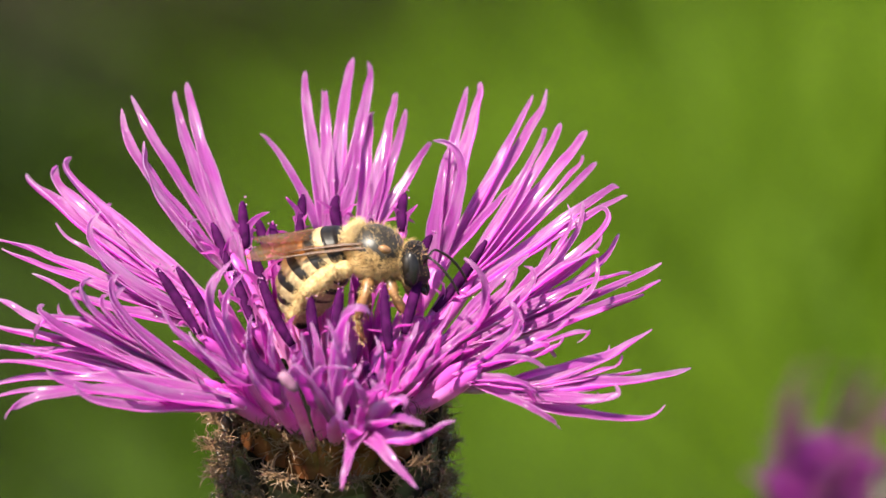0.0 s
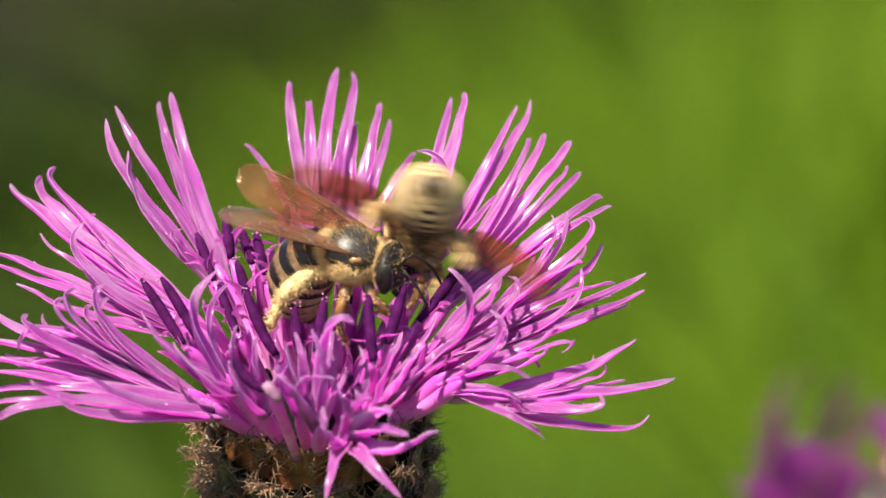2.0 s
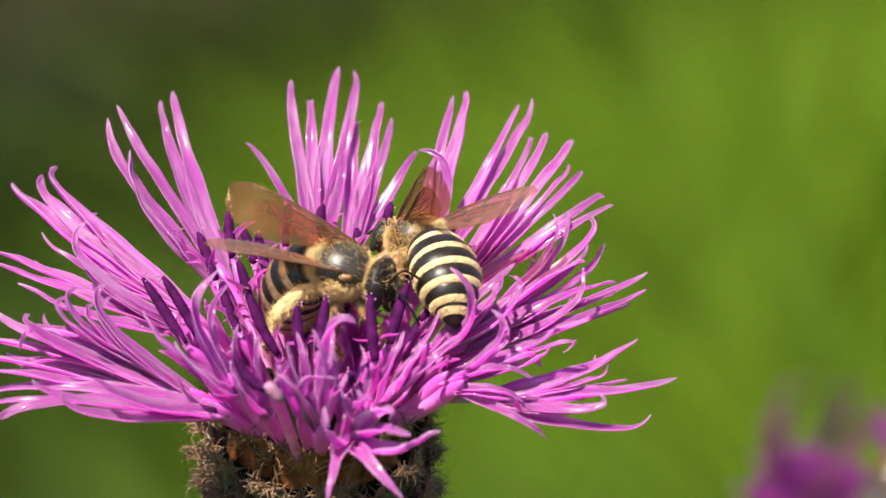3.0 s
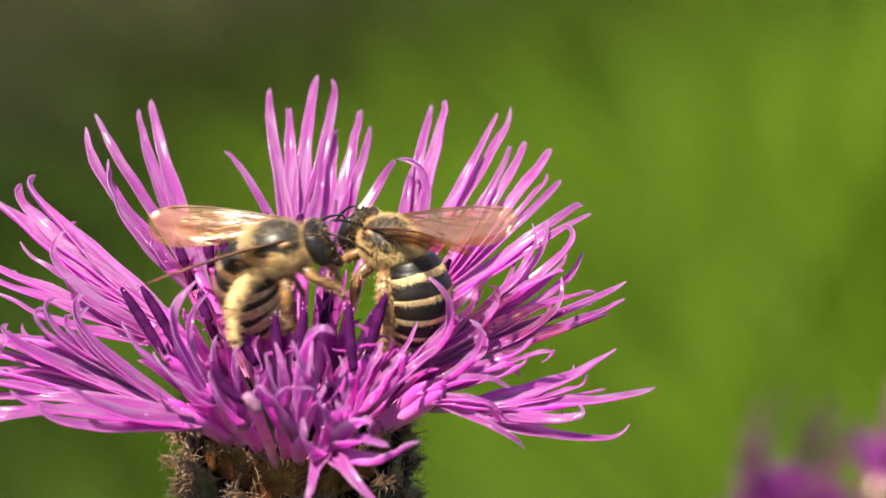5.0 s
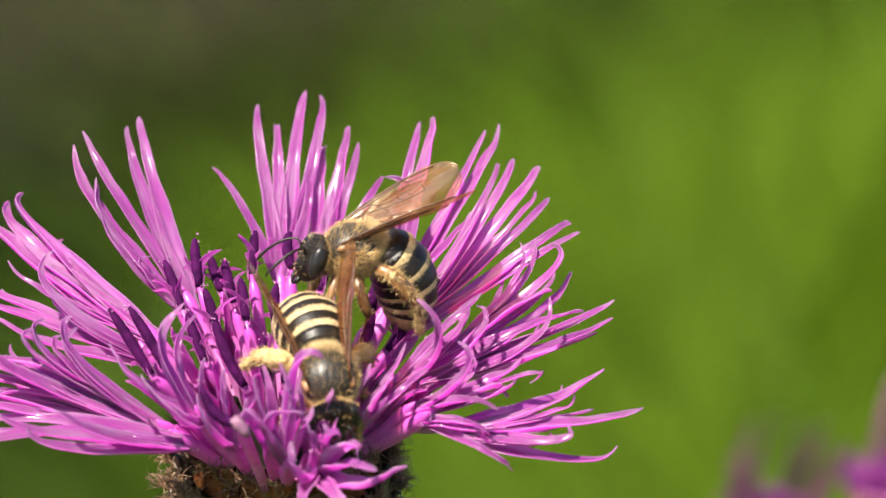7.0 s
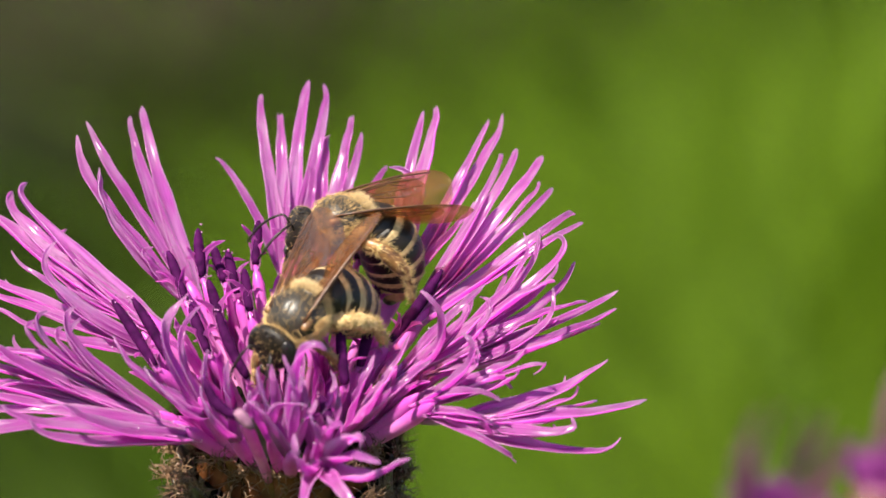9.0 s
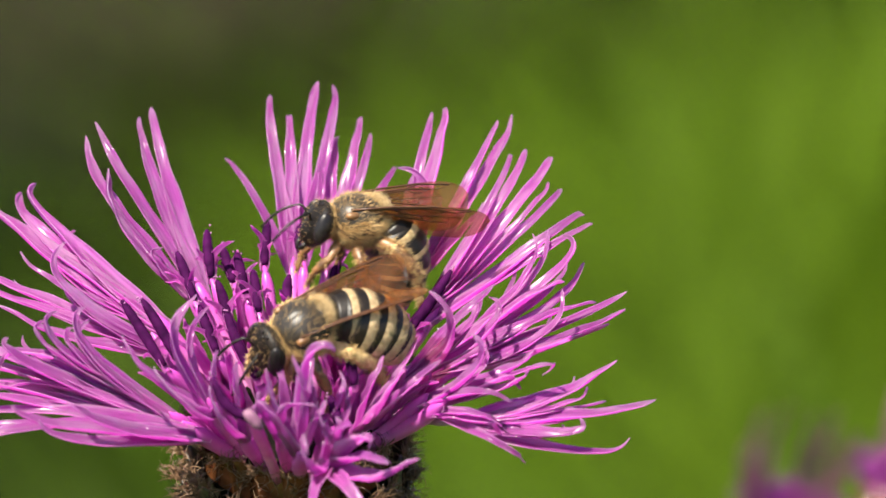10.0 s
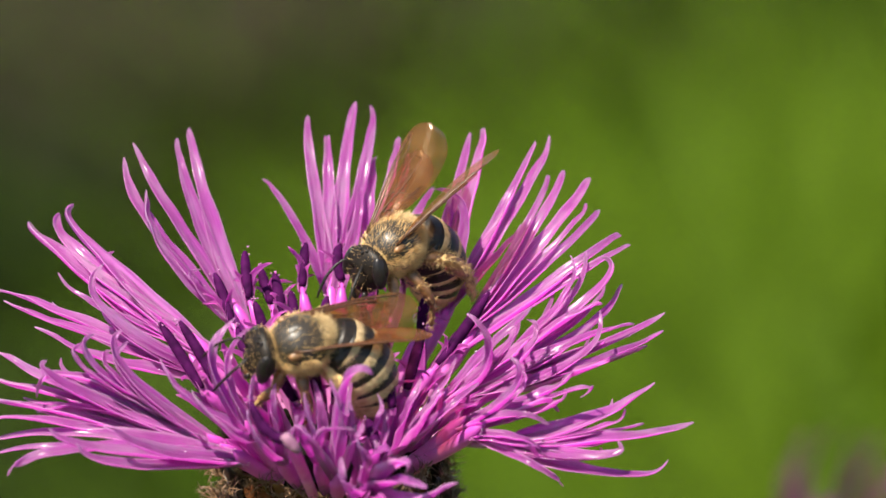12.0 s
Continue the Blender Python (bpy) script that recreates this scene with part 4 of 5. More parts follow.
def bee_head(bee, seed):
    """The head, a part that turns on the neck: face, eyes, simple eyes, feelers and jaws."""
    rng = random.Random(seed + 70)
    at = Matrix.Translation((0.70, 0, -0.12)) @ Matrix.Scale(0.95, 4)
    def shaped(bm):
        bmesh.ops.transform(bm, matrix=at, verts=bm.verts)
        return millimetres(bm)
    bm = bmesh.new()
    for vert in ball(bm, Vector((0, 0, 0)), (1, 1, 1), 0, 40, 28):
        vert.co = head_shape(vert.co)
    head = part("head", shaped(bm), HEAD_CHITIN, bee, "black broad head with a pale downy face")
    for s in (1, -1):
        bm = bmesh.new()
        for vert in ball(bm, Vector((0, 0, 0)), (0.50, 0.38, 1.06), 0, 24, 18, Matrix.Rotation(radians(s * 13), 4, "X") @ Matrix.Rotation(radians(s * -14), 4, "Z")):
            vert.co += Vector((0.20, s * 1.36, 0.06))
        part("eye", shaped(bm), EYE_BLACK, head, "glossy black oval eye")
        bm = bmesh.new()
        knee, tip = Vector((1.35, s * 0.85, 0.55)), Vector((3.05, s * 1.30, -1.75))
        pts = [bezier(Vector((0.80, s * 0.36, 0.05)), Vector((1.1, s * 0.62, 0.5)), knee, i / 4) for i in range(5)]
        pts += [bezier(knee, Vector((2.35, s * 1.2, -0.35)), tip, i / 10) for i in range(1, 11)]
        sweep(bm, pts, [0.075] * 4 + [0.08, 0.065] + [0.095, 0.09, 0.1, 0.09, 0.1, 0.09, 0.095, 0.09, 0.06], 8)
        part("antenna", shaped(bm), CHITIN, head, "black elbowed antenna")
        bm = bmesh.new()
        sweep(bm, [Vector((0.55, s * .55, -1.45)), Vector((0.68, s * .46, -1.8)), Vector((0.72, s * .08, -2.1))], [0.2, 0.17, 0.06], 8)
        part("mandible", shaped(bm), CHITIN, head)
    for y, z in ((0.0, 1.10), (0.27, 1.26), (-0.27, 1.26)):
        bm = bmesh.new()
        ball(bm, Vector((0.50 if y == 0 else 0.36, y, z)), (0.12, 0.12, 0.12), 0, 10, 8)
        part("ocellus", shaped(bm), EYE_BLACK, head)
    bm = bmesh.new()
    roots = []
    while len(roots) < 650:
        d = Vector((rng.gauss(0, 1), rng.gauss(0, 1), rng.gauss(0, 1))).normalized()
        if abs(d.y) > 0.72 and d.x > -0.35 or rng.random() > (0.9 if d.x < -0.1 else 0.3):
            continue
        p = head_shape(d)
        if p.length > 0.3:
            roots.append((p, d))
    hairs(bm, roots, 0.24, 0.010, rng, 0, Vector((0.1, 0, 0.1)), 0.35)
    part("face_fur", shaped(bm), FUR, head, "pale downy hair on the face")
    return head


def furrow_bee(label, seed, wide, furry, pollen, size, band, start, back):
    """A striped furrow bee; its head points along +x. Returns the thing and the parts that move."""
    rng = random.Random(seed)
    bee = tagged(new("bee"), label, "bee", "furrow bees on the flower")
    bm = bmesh.new()
    body = (1.82, 1.76, 1.58)
    for vert in ball(bm, Vector((0, 0, 0)), body, 0, 44, 30):
        c = vert.co
        if c.z > 0.3:
            groove = 0.05 * math.exp(-(c.y / 0.07) ** 2) * (1 if c.x > 0 else 0) + 0.04 * math.exp(-((abs(c.y) - 0.75) / 0.07) ** 2) * (1 if abs(c.x) < 0.7 else 0)
            c.z += 0.06 * (1 - (c.x / 1.75) ** 2) - groove
    ball(bm, Vector((-1.30, 0, 0.05)), (0.62, 1.10, 0.92), 0, 20, 14)
    thorax = part("thorax", millimetres(bm), THORAX, bee, "dark rounded thorax with a bald back")
    bm = bmesh.new()
    ball(bm, Vector((-1.22, 0, 0.88)), (0.50, 0.90, 0.42), 0, 20, 14)
    part("scutellum", millimetres(bm), THORAX, thorax, "dark raised plate behind the back")
    for s in (1, -1):
        bm = bmesh.new()
        ball(bm, Vector((0.62, s * 1.34, 0.82)), (0.46, 0.26, 0.24), 0, 14, 10, Matrix.Rotation(radians(s * -35), 4, "X"))
        part("tegula", millimetres(bm), LEG, thorax, "glossy brown scale over the wing's root")
    bm = bmesh.new()
    fuzz(bm, Vector((0, 0, 0)), body, furry, 0.46, rng,
         lambda d: 1.0 if d.z < 0.18 or abs(d.x) > 0.86 or abs(d.y) > 0.92 else back, 0, Vector((-0.7, 0, 0.1)))
    part("fur", millimetres(bm), FUR, thorax, "golden-brown fur round the thorax")
    bm = bmesh.new()
    fuzz(bm, Vector((-1.30, 0, 0.05)), (0.62, 1.10, 0.92), 1900, 0.66, rng, lambda d: 1.0 if d.x < 0.25 else 0.0, 0)
    fuzz(bm, Vector((-1.22, 0, 0.88)), (0.50, 0.90, 0.42), 900, 0.55, rng, lambda d: 1.0 if d.x < 0.2 else 0.1, 0)
    part("rear_fur", millimetres(bm), BAND, thorax, "cream tuft of fur at the waist")
    bm = bmesh.new()
    fuzz(bm, Vector((0.35, 0, 0.02)), (1.36, 1.40, 1.36), 500, 0.30, rng, lambda d: 1.0 if d.x > 0.78 else 0.0, 0, Vector((0.2, 0, 0.3)))
    part("collar_fur", millimetres(bm), BAND, thorax, "cream collar of fur at the neck")
    bm = bmesh.new()
    fuzz(bm, Vector((0, 0, 0.04)), body, 380, 0.13, rng, lambda d: 1.0 if d.z > 0.1 else 0.0, 0, Vector((-0.7, 0, 0.1)))
    part("back_down", millimetres(bm), DOWN, thorax, "short brown down on the back")
    rings = [abdomen_ring(bee, i, seed * 10, wide, band, start) for i in range(6)]
    head = bee_head(bee, seed)
    limbs = []
    for s in (1, -1):
        limbs.append(leg(bee, "foreleg", [(1.2, s * .8, -1.0), (2.0, s * 1.6, -1.7), (2.9, s * 1.4, -2.7), (3.2, s * 1.1, -3.7)], [.32, .27, .15, .1], seed + 3, 0, "dark hairy foreleg"))
        limbs.append(leg(bee, "middle_leg", [(0.2, s * 1.0, -1.2), (0.3, s * 2.2, -1.8), (0.1, s * 2.5, -3.4), (0.6, s * 2.4, -4.8)], [.35, .30, .17, .1], seed + 4, 0, "brown hairy middle leg"))
        limbs.append(leg(bee, "hind_leg", [(-1.0, s * 1.1, -1.0), (-1.9, s * 2.25, -1.25), (-3.1, s * 2.6, -3.1), (-3.3, s * 2.4, -5.1)], [.42, .46, .24, .10], seed + 5, pollen, "hind leg loaded with pollen"))
    wings = []
    for s in (1, -1):
        wings.append((wing(bee, "forewing", s, 8.6, 2.85), s, True))
        wings.append((wing(bee, "hindwing", s, 6.0, 2.0), s, False))
    bee.scale = (size,) * 3
    return bee, rings, wings, limbs, head


LADEN = furrow_bee("striped furrow bee with cream pollen on its hind legs, feeding", 11, 1.02, 6500, 1.0, 0.96, TAN_BAND, 4, 0.08)
RIVAL = furrow_bee("furrow bee with bold cream and black bands", 23, 1.05, 7400, 0.8, 0.95, BAND, 6, 0.2)

# ---- what moves ----
# seconds, degrees by which the loaded flower head nods forward
NOD = [(0, 0.00), (2, 0.00), (3, 0.29), (5, 0.91), (6, 1.37), (7, 2.07), (9, 2.47), (10, 2.37), (11, 2.47), (12, 2.87)]
# seconds, place in the head's frame (mm), forward, up, abdomen curl, wing swing and lift (degrees)
LADEN_FEEDS = [
    (0, (2.47, -2.50, 6.31), (0.95, -0.10, -0.30), (0.25, -0.35, 0.90), 106, 6, -22, -10),
    (0.5, (2.25, -2.50, 6.53), (0.95, -0.10, -0.30), (0.25, -0.35, 0.90), 105, 6, -25, -10),
    (1, (2.15, -2.50, 6.79), (0.96, -0.10, -0.25), (0.25, -0.35, 0.90), 104, 6, -22, -10),
    (1.5, (2.21, -2.50, 6.73), (0.98, -0.10, -0.20), (0.25, -0.38, 0.90), 104, 6, -26, -10),
    (1.7, (2.32, -2.50, 6.67), (0.97, -0.12, -0.23), (0.15, -0.45, 0.85), 85, 10, 5, -1),
    (2, (1.99, -2.50, 6.76), (0.95, -0.18, -0.25), (0.05, -0.65, 0.75), 118, 10, 14, 8),
    (2.5, (2.50, -2.50, 6.15), (0.91, -0.21, -0.35), (0.00, -0.70, 0.70), 118, 9, 14, 14),
    (2.7, (2.04, -2.50, 6.57), (0.95, -0.22, -0.21), (0.00, -0.67, 0.73), 118, 10, 20, 22),
    (2.9, (1.13, -2.50, 5.99), (0.97, -0.19, -0.12), (0.00, -0.66, 0.74), 118, 10, 16, 22),
    (3, (1.38, -2.50, 5.83), (0.95, -0.21, -0.25), (0.00, -0.67, 0.73), 118, 10, 15, 22),
    (3.2, (2.25, -2.50, 5.89), (0.95, -0.22, -0.21), (0.00, -0.68, 0.72), 118, 10, 16, 22),
    (4.8, (1.54, -2.50, 6.61), (0.93, -0.18, -0.33), (0.00, -0.65, 0.75), 118, 11, 20, 12),
]
LADEN_TURNS = [
    (4.9, (0.99, -2.50, 7.35), (0.98, -0.15, -0.09), (-0.03, -0.57, 0.80), 118, 16, 12, 25),
    (5, (-1.07, -2.50, 7.68), (0.98, -0.12, 0.14), (-0.05, -0.50, 0.85), 150, 20, 4, 25),
    (5.1, (-1.81, -2.50, 7.78), (0.99, -0.12, 0.10), (-0.05, -0.52, 0.83), 120, 19, 7, 25),
    (5.2, (-0.23, -2.50, 7.56), (0.96, -0.15, -0.24), (-0.05, -0.55, 0.80), 118, 18, 10, 25),
    (5.3, (0.80, -2.60, 7.44), (0.84, -0.29, -0.47), (-0.03, -0.58, 0.79), 118, 17, 14, 28),
    (5.4, (1.45, -2.90, 6.11), (0.79, -0.35, -0.50), (0.00, -0.62, 0.77), 118, 6, 8, 20),
    (5.5, (2.35, -3.00, 5.63), (0.71, -0.33, -0.63), (0.00, -0.65, 0.75), 118, 7, 4, 22),
    (5.6, (2.15, -3.40, 5.30), (0.72, -0.35, -0.60), (0.02, -0.65, 0.75), 90, 5, 4, 20),
    (5.7, (2.18, -4.00, 4.97), (0.68, -0.36, -0.64), (0.03, -0.66, 0.75), 75, 5, 4, 20),
    (5.8, (3.37, -5.00, 3.51), (0.42, -0.38, -0.82), (0.05, -0.66, 0.75), 50, 14, 22, 36),
    (6, (4.69, -6.40, 2.05), (0.32, -0.36, -0.88), (0.00, -0.88, 0.45), 50, 14, 24, 38),
    (6.1, (4.28, -6.50, 1.87), (0.25, -0.36, -0.90), (0.00, -0.88, 0.45), 50, 14, 24, 38),
    (6.3, (3.53, -6.60, 1.99), (0.33, -0.37, -0.87), (0.00, -0.88, 0.45), 55, 14, 24, 39),
    (6.5, (3.68, -6.90, 1.57), (0.15, -0.39, -0.91), (0.00, -0.88, 0.45), 60, 14, 24, 40),
    (6.7, (3.07, -6.90, 1.65), (0.38, -0.41, -0.83), (0.00, -0.83, 0.53), 62, 15, 20, 50),
    (7, (2.45, -6.90, 1.50), (0.17, -0.45, -0.88), (0.00, -0.75, 0.65), 56, 16, 14, 65),
]
LADEN_LEAVES = [
    (7.2, (2.00, -6.90, 1.65), (0.28, -0.55, -0.79), (0.00, -0.75, 0.65), 60, 16, 14, 65),
    (8.8, (0.76, -5.90, 4.76), (-0.35, -0.55, -0.75), (-0.10, -0.70, 0.70), 95, 7, -4, 40),
    (9, (0.59, -6.30, 4.52), (-0.58, -0.45, -0.68), (-0.13, -0.74, 0.66), 95, 10, 1, 35),
    (9.2, (0.34, -6.20, 4.66), (-0.68, -0.35, -0.64), (-0.08, -0.74, 0.67), 85, 11, -4, 34),
    (9.5, (-0.38, -5.90, 3.47), (-0.74, -0.30, -0.60), (-0.03, -0.75, 0.66), 75, 9, -2, 36),
    (9.7, (-0.42, -6.00, 3.70), (-0.78, -0.39, -0.50), (0.00, -0.75, 0.66), 72, 9, -5, 31),
    (10, (0.37, -6.40, 3.89), (-0.86, -0.29, -0.42), (0.00, -0.76, 0.65), 60, 6, -7, 31),
    (10.2, (-0.08, -6.50, 3.63), (-0.87, -0.33, -0.37), (0.00, -0.77, 0.63), 65, 6, -6, 31),
    (10.5, (-0.11, -6.90, 3.96), (-0.91, -0.24, -0.34), (0.00, -0.78, 0.62), 72, 6, -4, 31),
    (11, (-0.55, -7.30, 4.05), (-0.96, -0.20, -0.20), (0.00, -0.80, 0.60), 78, 8, -3, 31),
    (11.5, (-0.51, -7.30, 4.11), (-0.97, -0.21, -0.12), (0.00, -0.80, 0.60), 80, 7, -5, 31),
    (12, (-1.85, -7.30, 4.39), (-0.96, -0.21, -0.19), (0.00, -0.80, 0.60), 82, 6, -9, 31),
]
RIVAL_FLIES = [
    (0, (-31.99, -6.0, -0.62), (0.9, -0.1, 0.3), (-0.3, -0.35, 0.85), 25, 80, 10, -10),
    (0.9, (-25.14, -6.0, 0.34), (0.9, -0.1, 0.3), (-0.3, -0.35, 0.85), 25, 80, 10, -10),
    (1.1, (-18.62, -6.00, 1.83), (0.96, -0.08, 0.26), (-0.30, -0.35, 0.85), 25, 80, 10, -10),
    (1.2, (-15.19, -6.00, 2.49), (0.96, -0.09, 0.27), (-0.30, -0.35, 0.85), 25, 80, 10, -10),
    (1.3, (-13.03, -6.00, 3.29), (0.95, -0.08, 0.31), (-0.30, -0.35, 0.85), 22, 80, 10, -10),
    (1.4, (-9.37, -6.00, 4.69), (0.93, -0.08, 0.36), (-0.30, -0.35, 0.85), 20, 80, 10, -10),
    (1.5, (-7.75, -6.00, 6.56), (0.92, -0.08, 0.37), (-0.30, -0.40, 0.85), 20, 80, 10, -10),
    (1.6, (-3.71, -4.00, 9.87), (0.99, -0.08, 0.09), (-0.30, -0.40, 0.85), 20, 80, 10, -10),
    (1.7, (-0.26, -2.00, 11.26), (1.00, -0.08, -0.03), (-0.30, -0.40, 0.85), 20, 80, 10, -10),
]
RIVAL_LANDS = [
    (1.8, (3.72, 0.00, 11.53), (0.98, -0.08, -0.17), (-0.15, -0.45, 0.85), 22, 80, 10, -10),
    (1.9, (5.65, 1.00, 10.93), (0.87, -0.08, -0.49), (0.30, -0.35, 0.85), 25, 80, 10, -10),
    (1.95, (6.19, 2.00, 9.54), (0.64, 0.37, -0.67), (0.45, -0.40, 0.70), 25, 80, 10, -10),
    (2, (5.71, 3.00, 7.91), (-0.24, 0.71, -0.66), (0.32, -0.30, 0.80), 38, 80, 12, -10),
    (2.1, (6.52, 2.00, 8.29), (-0.55, 0.71, -0.43), (0.30, -0.50, 0.75), 32, 60, 20, 7),
    (2.2, (7.26, 2.50, 8.59), (-0.49, 0.87, -0.08), (0.30, -0.20, 0.90), 25, 44, 28, 23),
    (2.3, (6.79, 2.50, 8.22), (-0.49, 0.87, 0.00), (0.30, -0.10, 0.90), 25, 40, 30, 40),
    (2.5, (6.90, 2.50, 8.04), (-0.49, 0.87, 0.10), (0.28, 0.00, 0.92), 30, 37, 30, 40),
    (2.7, (7.15, 2.50, 7.78), (-0.48, 0.87, 0.10), (0.27, -0.07, 0.91), 35, 34, 29, 40),
    (3, (5.60, 2.50, 7.50), (-0.51, 0.86, 0.10), (0.26, -0.18, 0.89), 62, 22, 26, 40),
    (3.2, (5.75, 2.50, 7.15), (-0.53, 0.84, 0.08), (0.25, -0.25, 0.88), 68, 20, 28, 40),
    (4.8, (5.56, -0.90, 7.41), (-0.81, 0.46, 0.37), (0.35, -0.50, 0.70), 112, 18, 28, 30),
]
RIVAL_STAYS = [
    (5, (5.30, -0.90, 7.93), (-0.73, 0.49, 0.47), (0.30, -0.60, 0.70), 118, 16, 28, 29),
    (5.2, (5.56, -0.50, 7.81), (-0.88, 0.34, 0.34), (0.28, -0.55, 0.72), 108, 15, 22, 27),
    (5.5, (4.88, -0.90, 7.90), (-0.97, -0.05, 0.22), (0.20, -0.50, 0.80), 100, 14, 14, 25),
    (5.8, (5.52, -1.40, 8.01), (-0.98, -0.09, 0.17), (0.20, -0.44, 0.85), 124, 12, 9, 28),
    (6, (5.56, -1.90, 8.50), (-0.99, -0.13, 0.00), (0.20, -0.40, 0.88), 140, 10, 6, 30),
    (6.3, (5.87, -1.80, 8.54), (-0.95, -0.13, 0.28), (0.15, -0.37, 0.89), 152, 9, 4, 33),
    (6.5, (6.47, -1.80, 8.80), (-0.98, -0.13, 0.17), (0.12, -0.35, 0.90), 160, 8, 2, 35),
    (6.7, (5.27, -1.80, 8.44), (-0.96, -0.19, 0.23), (0.09, -0.35, 0.91), 145, 10, 14, 31),
    (7, (3.79, -1.80, 8.71), (-0.96, -0.17, -0.24), (0.05, -0.35, 0.92), 122, 12, 14, 25),
    (7.2, (3.34, -1.80, 8.49), (-0.97, -0.17, -0.19), (0.05, -0.35, 0.92), 120, 12, 14, 26),
    (8.8, (3.67, 1.20, 9.37), (-0.94, -0.30, 0.17), (0.05, -0.40, 0.90), 112, 12, 6, 30),
    (9, (2.91, 1.30, 9.69), (-0.95, -0.25, -0.16), (0.05, -0.40, 0.90), 110, 11, 0, 45),
    (9.2, (2.37, 1.30, 9.55), (-0.97, -0.21, 0.14), (0.03, -0.38, 0.91), 116, 11, 5, 49),
]
RIVAL_FEEDS = [
    (9.5, (2.62, 1.30, 9.69), (-0.96, -0.21, 0.21), (0.00, -0.35, 0.92), 125, 10, 8, 55),
    (9.7, (1.92, 1.30, 10.05), (-0.96, -0.22, 0.20), (0.00, -0.35, 0.92), 125, 10, 6, 55),
    (10, (3.31, 1.30, 9.86), (-0.95, -0.29, -0.05), (0.00, -0.35, 0.92), 125, 10, 0, 55),
    (10.2, (3.79, 1.30, 9.95), (-0.91, -0.38, -0.16), (0.00, -0.35, 0.92), 125, 10, -4, 55),
    (10.5, (3.47, 1.30, 9.50), (-0.91, -0.37, -0.17), (0.00, -0.35, 0.92), 125, 10, -6, 55),
    (11, (4.15, 1.30, 9.96), (-0.92, -0.33, -0.20), (0.00, -0.38, 0.92), 128, 10, -4, 55),
    (11.5, (3.63, 1.30, 9.30), (-0.79, -0.60, -0.16), (-0.00, -0.40, 0.90), 125, 12, 6, 50),
    (11.7, (3.21, 1.30, 9.23), (-0.75, -0.61, -0.26), (-0.02, -0.42, 0.89), 125, 14, 12, 40),
    (12, (3.27, 1.30, 9.56), (-0.68, -0.54, -0.50), (-0.05, -0.45, 0.88), 125, 18, 21, 25),
]


def head_pose(t):
    return HEAD @ pose(0, 0, 0, float(np.interp(t, [a for a, _ in NOD], [b for _, b in NOD])))


def stance(t, place, forward, up):
    f = Vector(forward).normalized()
    left = Vector(up).cross(f).normalized()
    m = Matrix((f, left, f.cross(left))).transposed().to_4x4()
    return head_pose(t) @ Matrix.Translation(Vector(place) * MM) @ m


HIND_SPREAD = {"laden": [(0.0, 0), (1.7, 2), (2.0, 34), (5.5, 40), (5.8, 62), (6.5, 55), (7.2, 34), (9.0, 14), (12.0, 12)],
               "rival": [(0.0, 20), (1.9, 20), (2.3, 8), (6.0, 4), (9.0, 10), (12.0, 6)]}


# seconds, degrees by which a head is bowed and turned to its left
LADEN_NODS = [(0, -20, 0), (1.7, -20, 0), (2, -4, 0), (4.8, -4, 0), (5, -16, 0), (5.5, 0, 0), (7, -6, 0), (9, -12, 0), (12, -12, 0)]
RIVAL_NODS = [(0, 0, 0), (5, 0, 0), (7, -32, 0), (9.5, -13, 0), (10.5, -25, 0), (12, -18, 0)]


# seconds, degrees by which the laden bee's abdomen swings aside; degrees by which its left wings stand higher than its right
SIDE_SWING = [(0.0, 0), (5.2, 0), (5.5, 30), (6.0, 95), (6.5, 85), (7.0, 12), (8.8, -10), (9.5, -20), (10.0, -40), (10.5, -55), (11.0, -65), (12.0, -60)]
WING_TILT = [(0.0, 1.5), (1.5, 1), (1.7, 0), (2.0, 3), (2.5, 2), (3.0, 5), (4.8, 4), (5.0, 2), (5.4, 1), (5.7, 1), (6.0, 6), (7.0, 2), (8.8, 4), (9, 5.7), (9.2, 4.9), (9.5, 2.9), (10, 0.5), (10.5, -1.1), (11, -0.5), (11.5, 0.6), (12, 1.7)]


def tilt(t, flight):
    """How far a bee's left wings stand higher; the rival holds them level."""
    return 0.0 if flight else float(np.interp(t, [a for a, _ in WING_TILT], [b for _, b in WING_TILT]))


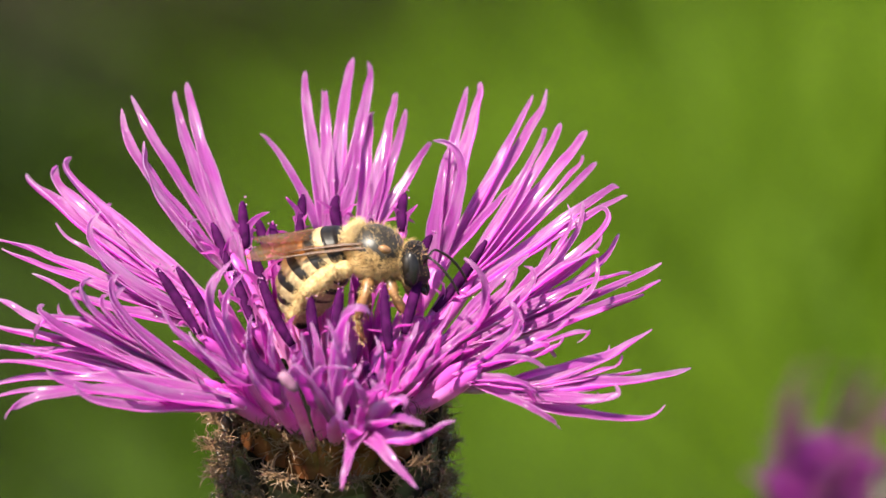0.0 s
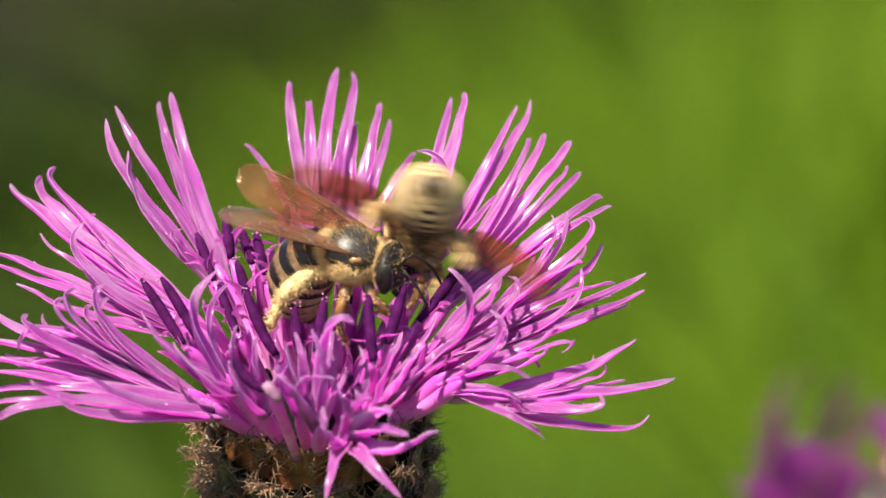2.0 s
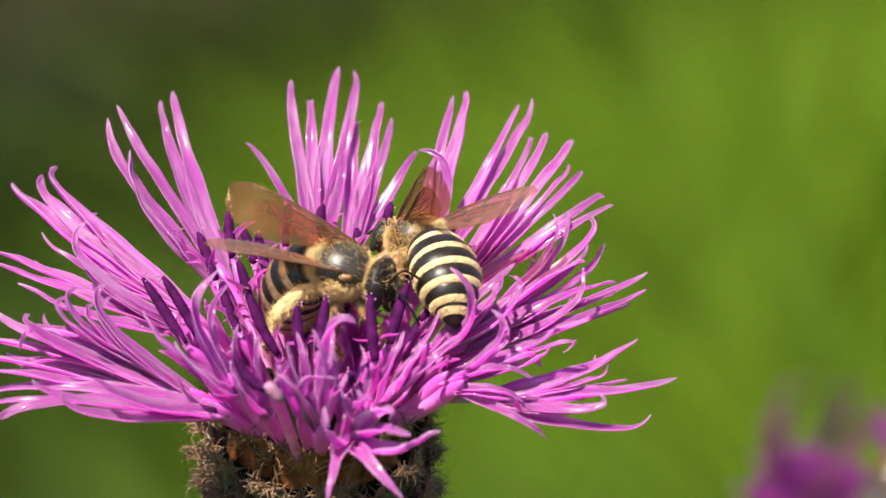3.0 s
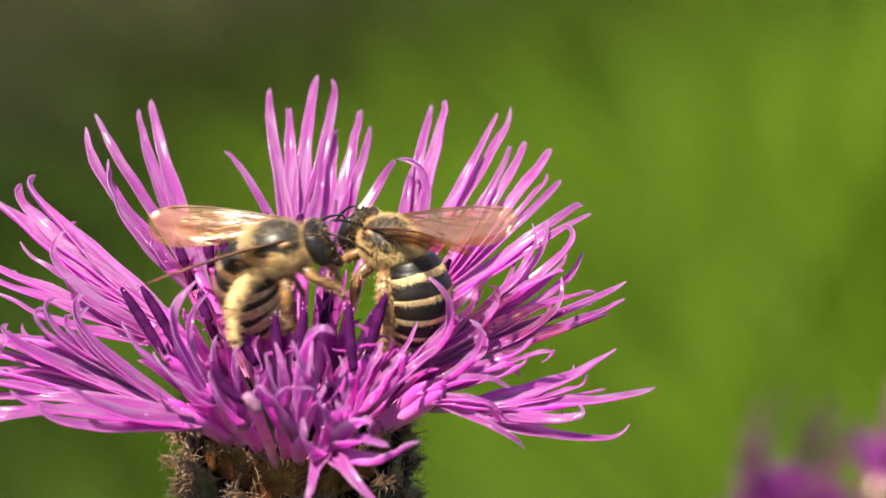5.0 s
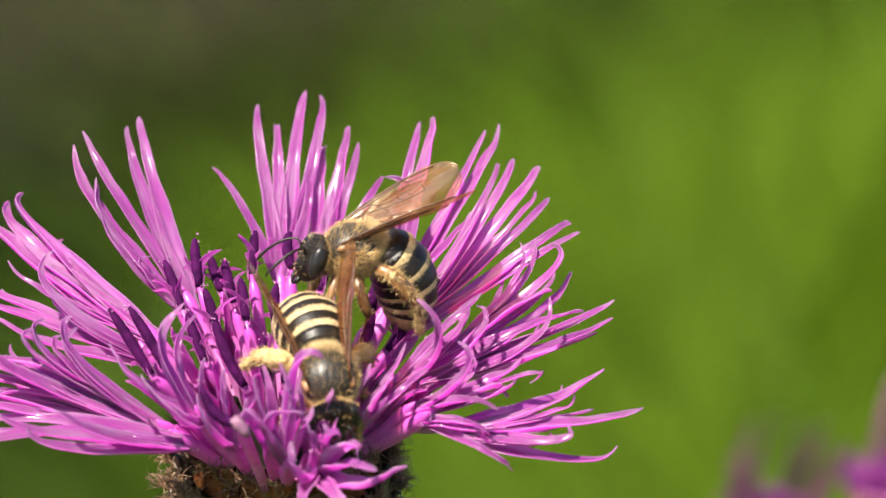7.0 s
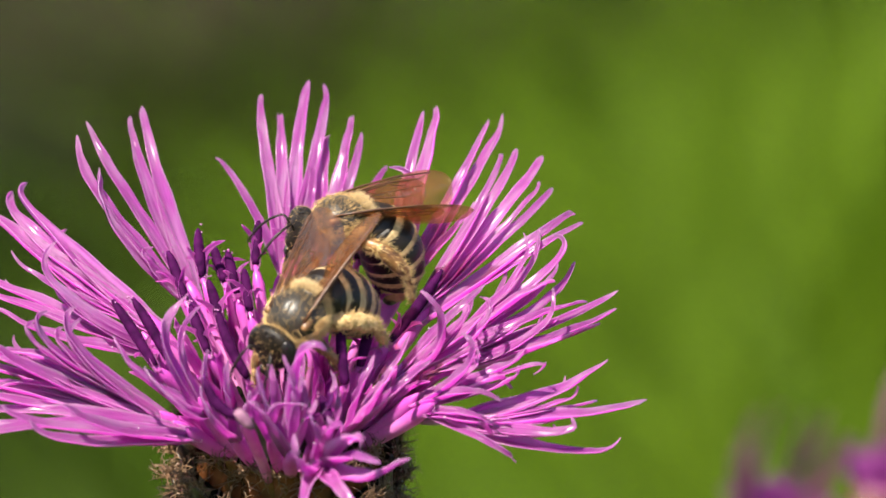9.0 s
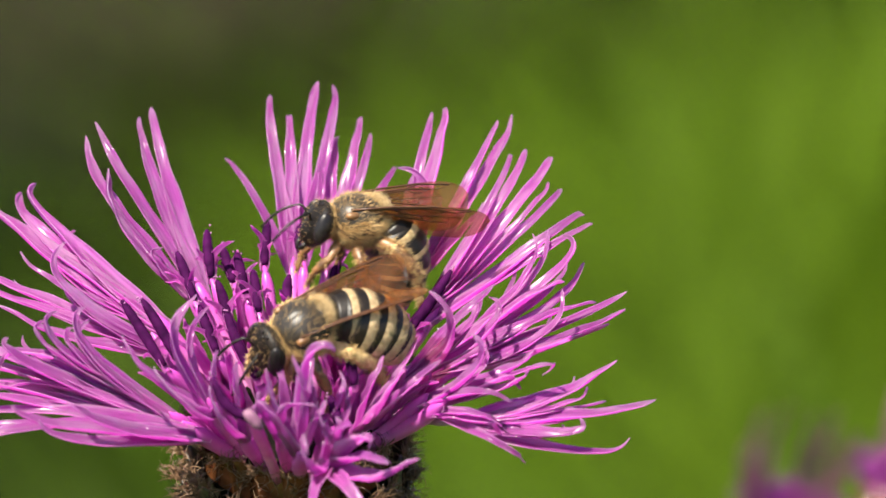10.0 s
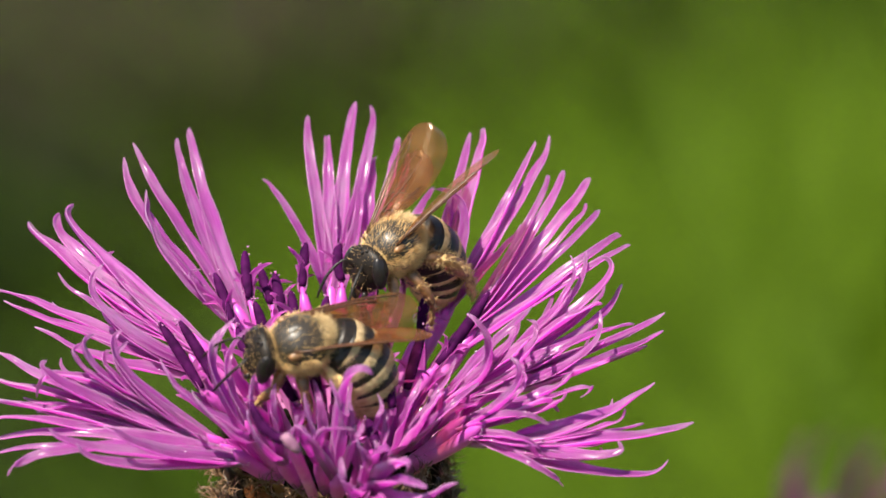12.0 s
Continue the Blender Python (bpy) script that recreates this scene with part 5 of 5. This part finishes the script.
def leg_rows(index, spread):
    """A leg's small swings about its hip, and the wide stance of the hind legs."""
    rng = random.Random(index)
    side = 1 if index < 3 else -1
    hip = Vector([(1.2, 0.8, -1.2), (0.2, 1.0, -1.4), (-1.0, 1.1, -1.2)][index % 3]) * MM
    hip.y *= side
    rows = []
    for k in range(25):
        t = k * 0.5
        wide = float(np.interp(t, [a for a, _ in spread], [b for _, b in spread])) if index % 3 == 2 else 0
        turn = Matrix.Rotation(radians(side * (wide * (1.0 if side < 0 else 0.35) + rng.uniform(-4, 4))), 4, "X") @ Matrix.Rotation(radians(rng.uniform(-7, 7)), 4, "Y")
        rows.append((t, Matrix.Translation(hip) @ turn @ Matrix.Translation(-hip)))
    return rows


def motions():
    walk(knapweed, [(t, head_pose(t)) for t, _ in NOD])
    for (bee, rings, wings, limbs, head), rows, turns, flight in ((LADEN, LADEN_FEEDS + LADEN_TURNS + LADEN_LEAVES, LADEN_NODS, None),
                                                     (RIVAL, RIVAL_FLIES + RIVAL_LANDS + RIVAL_STAYS + RIVAL_FEEDS, RIVAL_NODS, (0.9, 2.1))):
        walk(bee, [(t, stance(t, p, f, u)) for t, p, f, u, *_ in rows])
        walk(head, [(t, Matrix.Translation(NECK * MM) @ Matrix.Rotation(radians(aside), 4, "Z") @ Matrix.Rotation(radians(down), 4, "Y")) for t, down, aside in turns])
        spread = HIND_SPREAD["rival" if flight else "laden"]
        for i, limb in enumerate(limbs):
            walk(limb, leg_rows(i, spread))
        curls = [(r[0], abdomen_poses(r[4], 0 if flight else float(np.interp(r[0], [a for a, _ in SIDE_SWING], [b for _, b in SIDE_SWING])))) for r in rows]
        for i, ring in enumerate(rings):
            walk(ring, [(t, poses[i]) for t, poses in curls])
        for sheet, side, front in wings:
            keys = [(t, wing_pose(side, front, swing - side * 1.6 * tilt(t, flight), lift + side * tilt(t, flight), roll)) for t, _, _, _, _, swing, lift, roll in rows if not flight or not flight[0] < t < flight[1]]
            if flight:
                k0, k1 = frame(flight[0]), frame(flight[1])
                for k in range(k0 + 1, k1):
                    keys.append(((k - 1) / FPS, wing_pose(side, front, 80, -25 if k % 2 else 32)))
                keys.sort(key=lambda r: r[0])
            walk(sheet, keys)


motions()
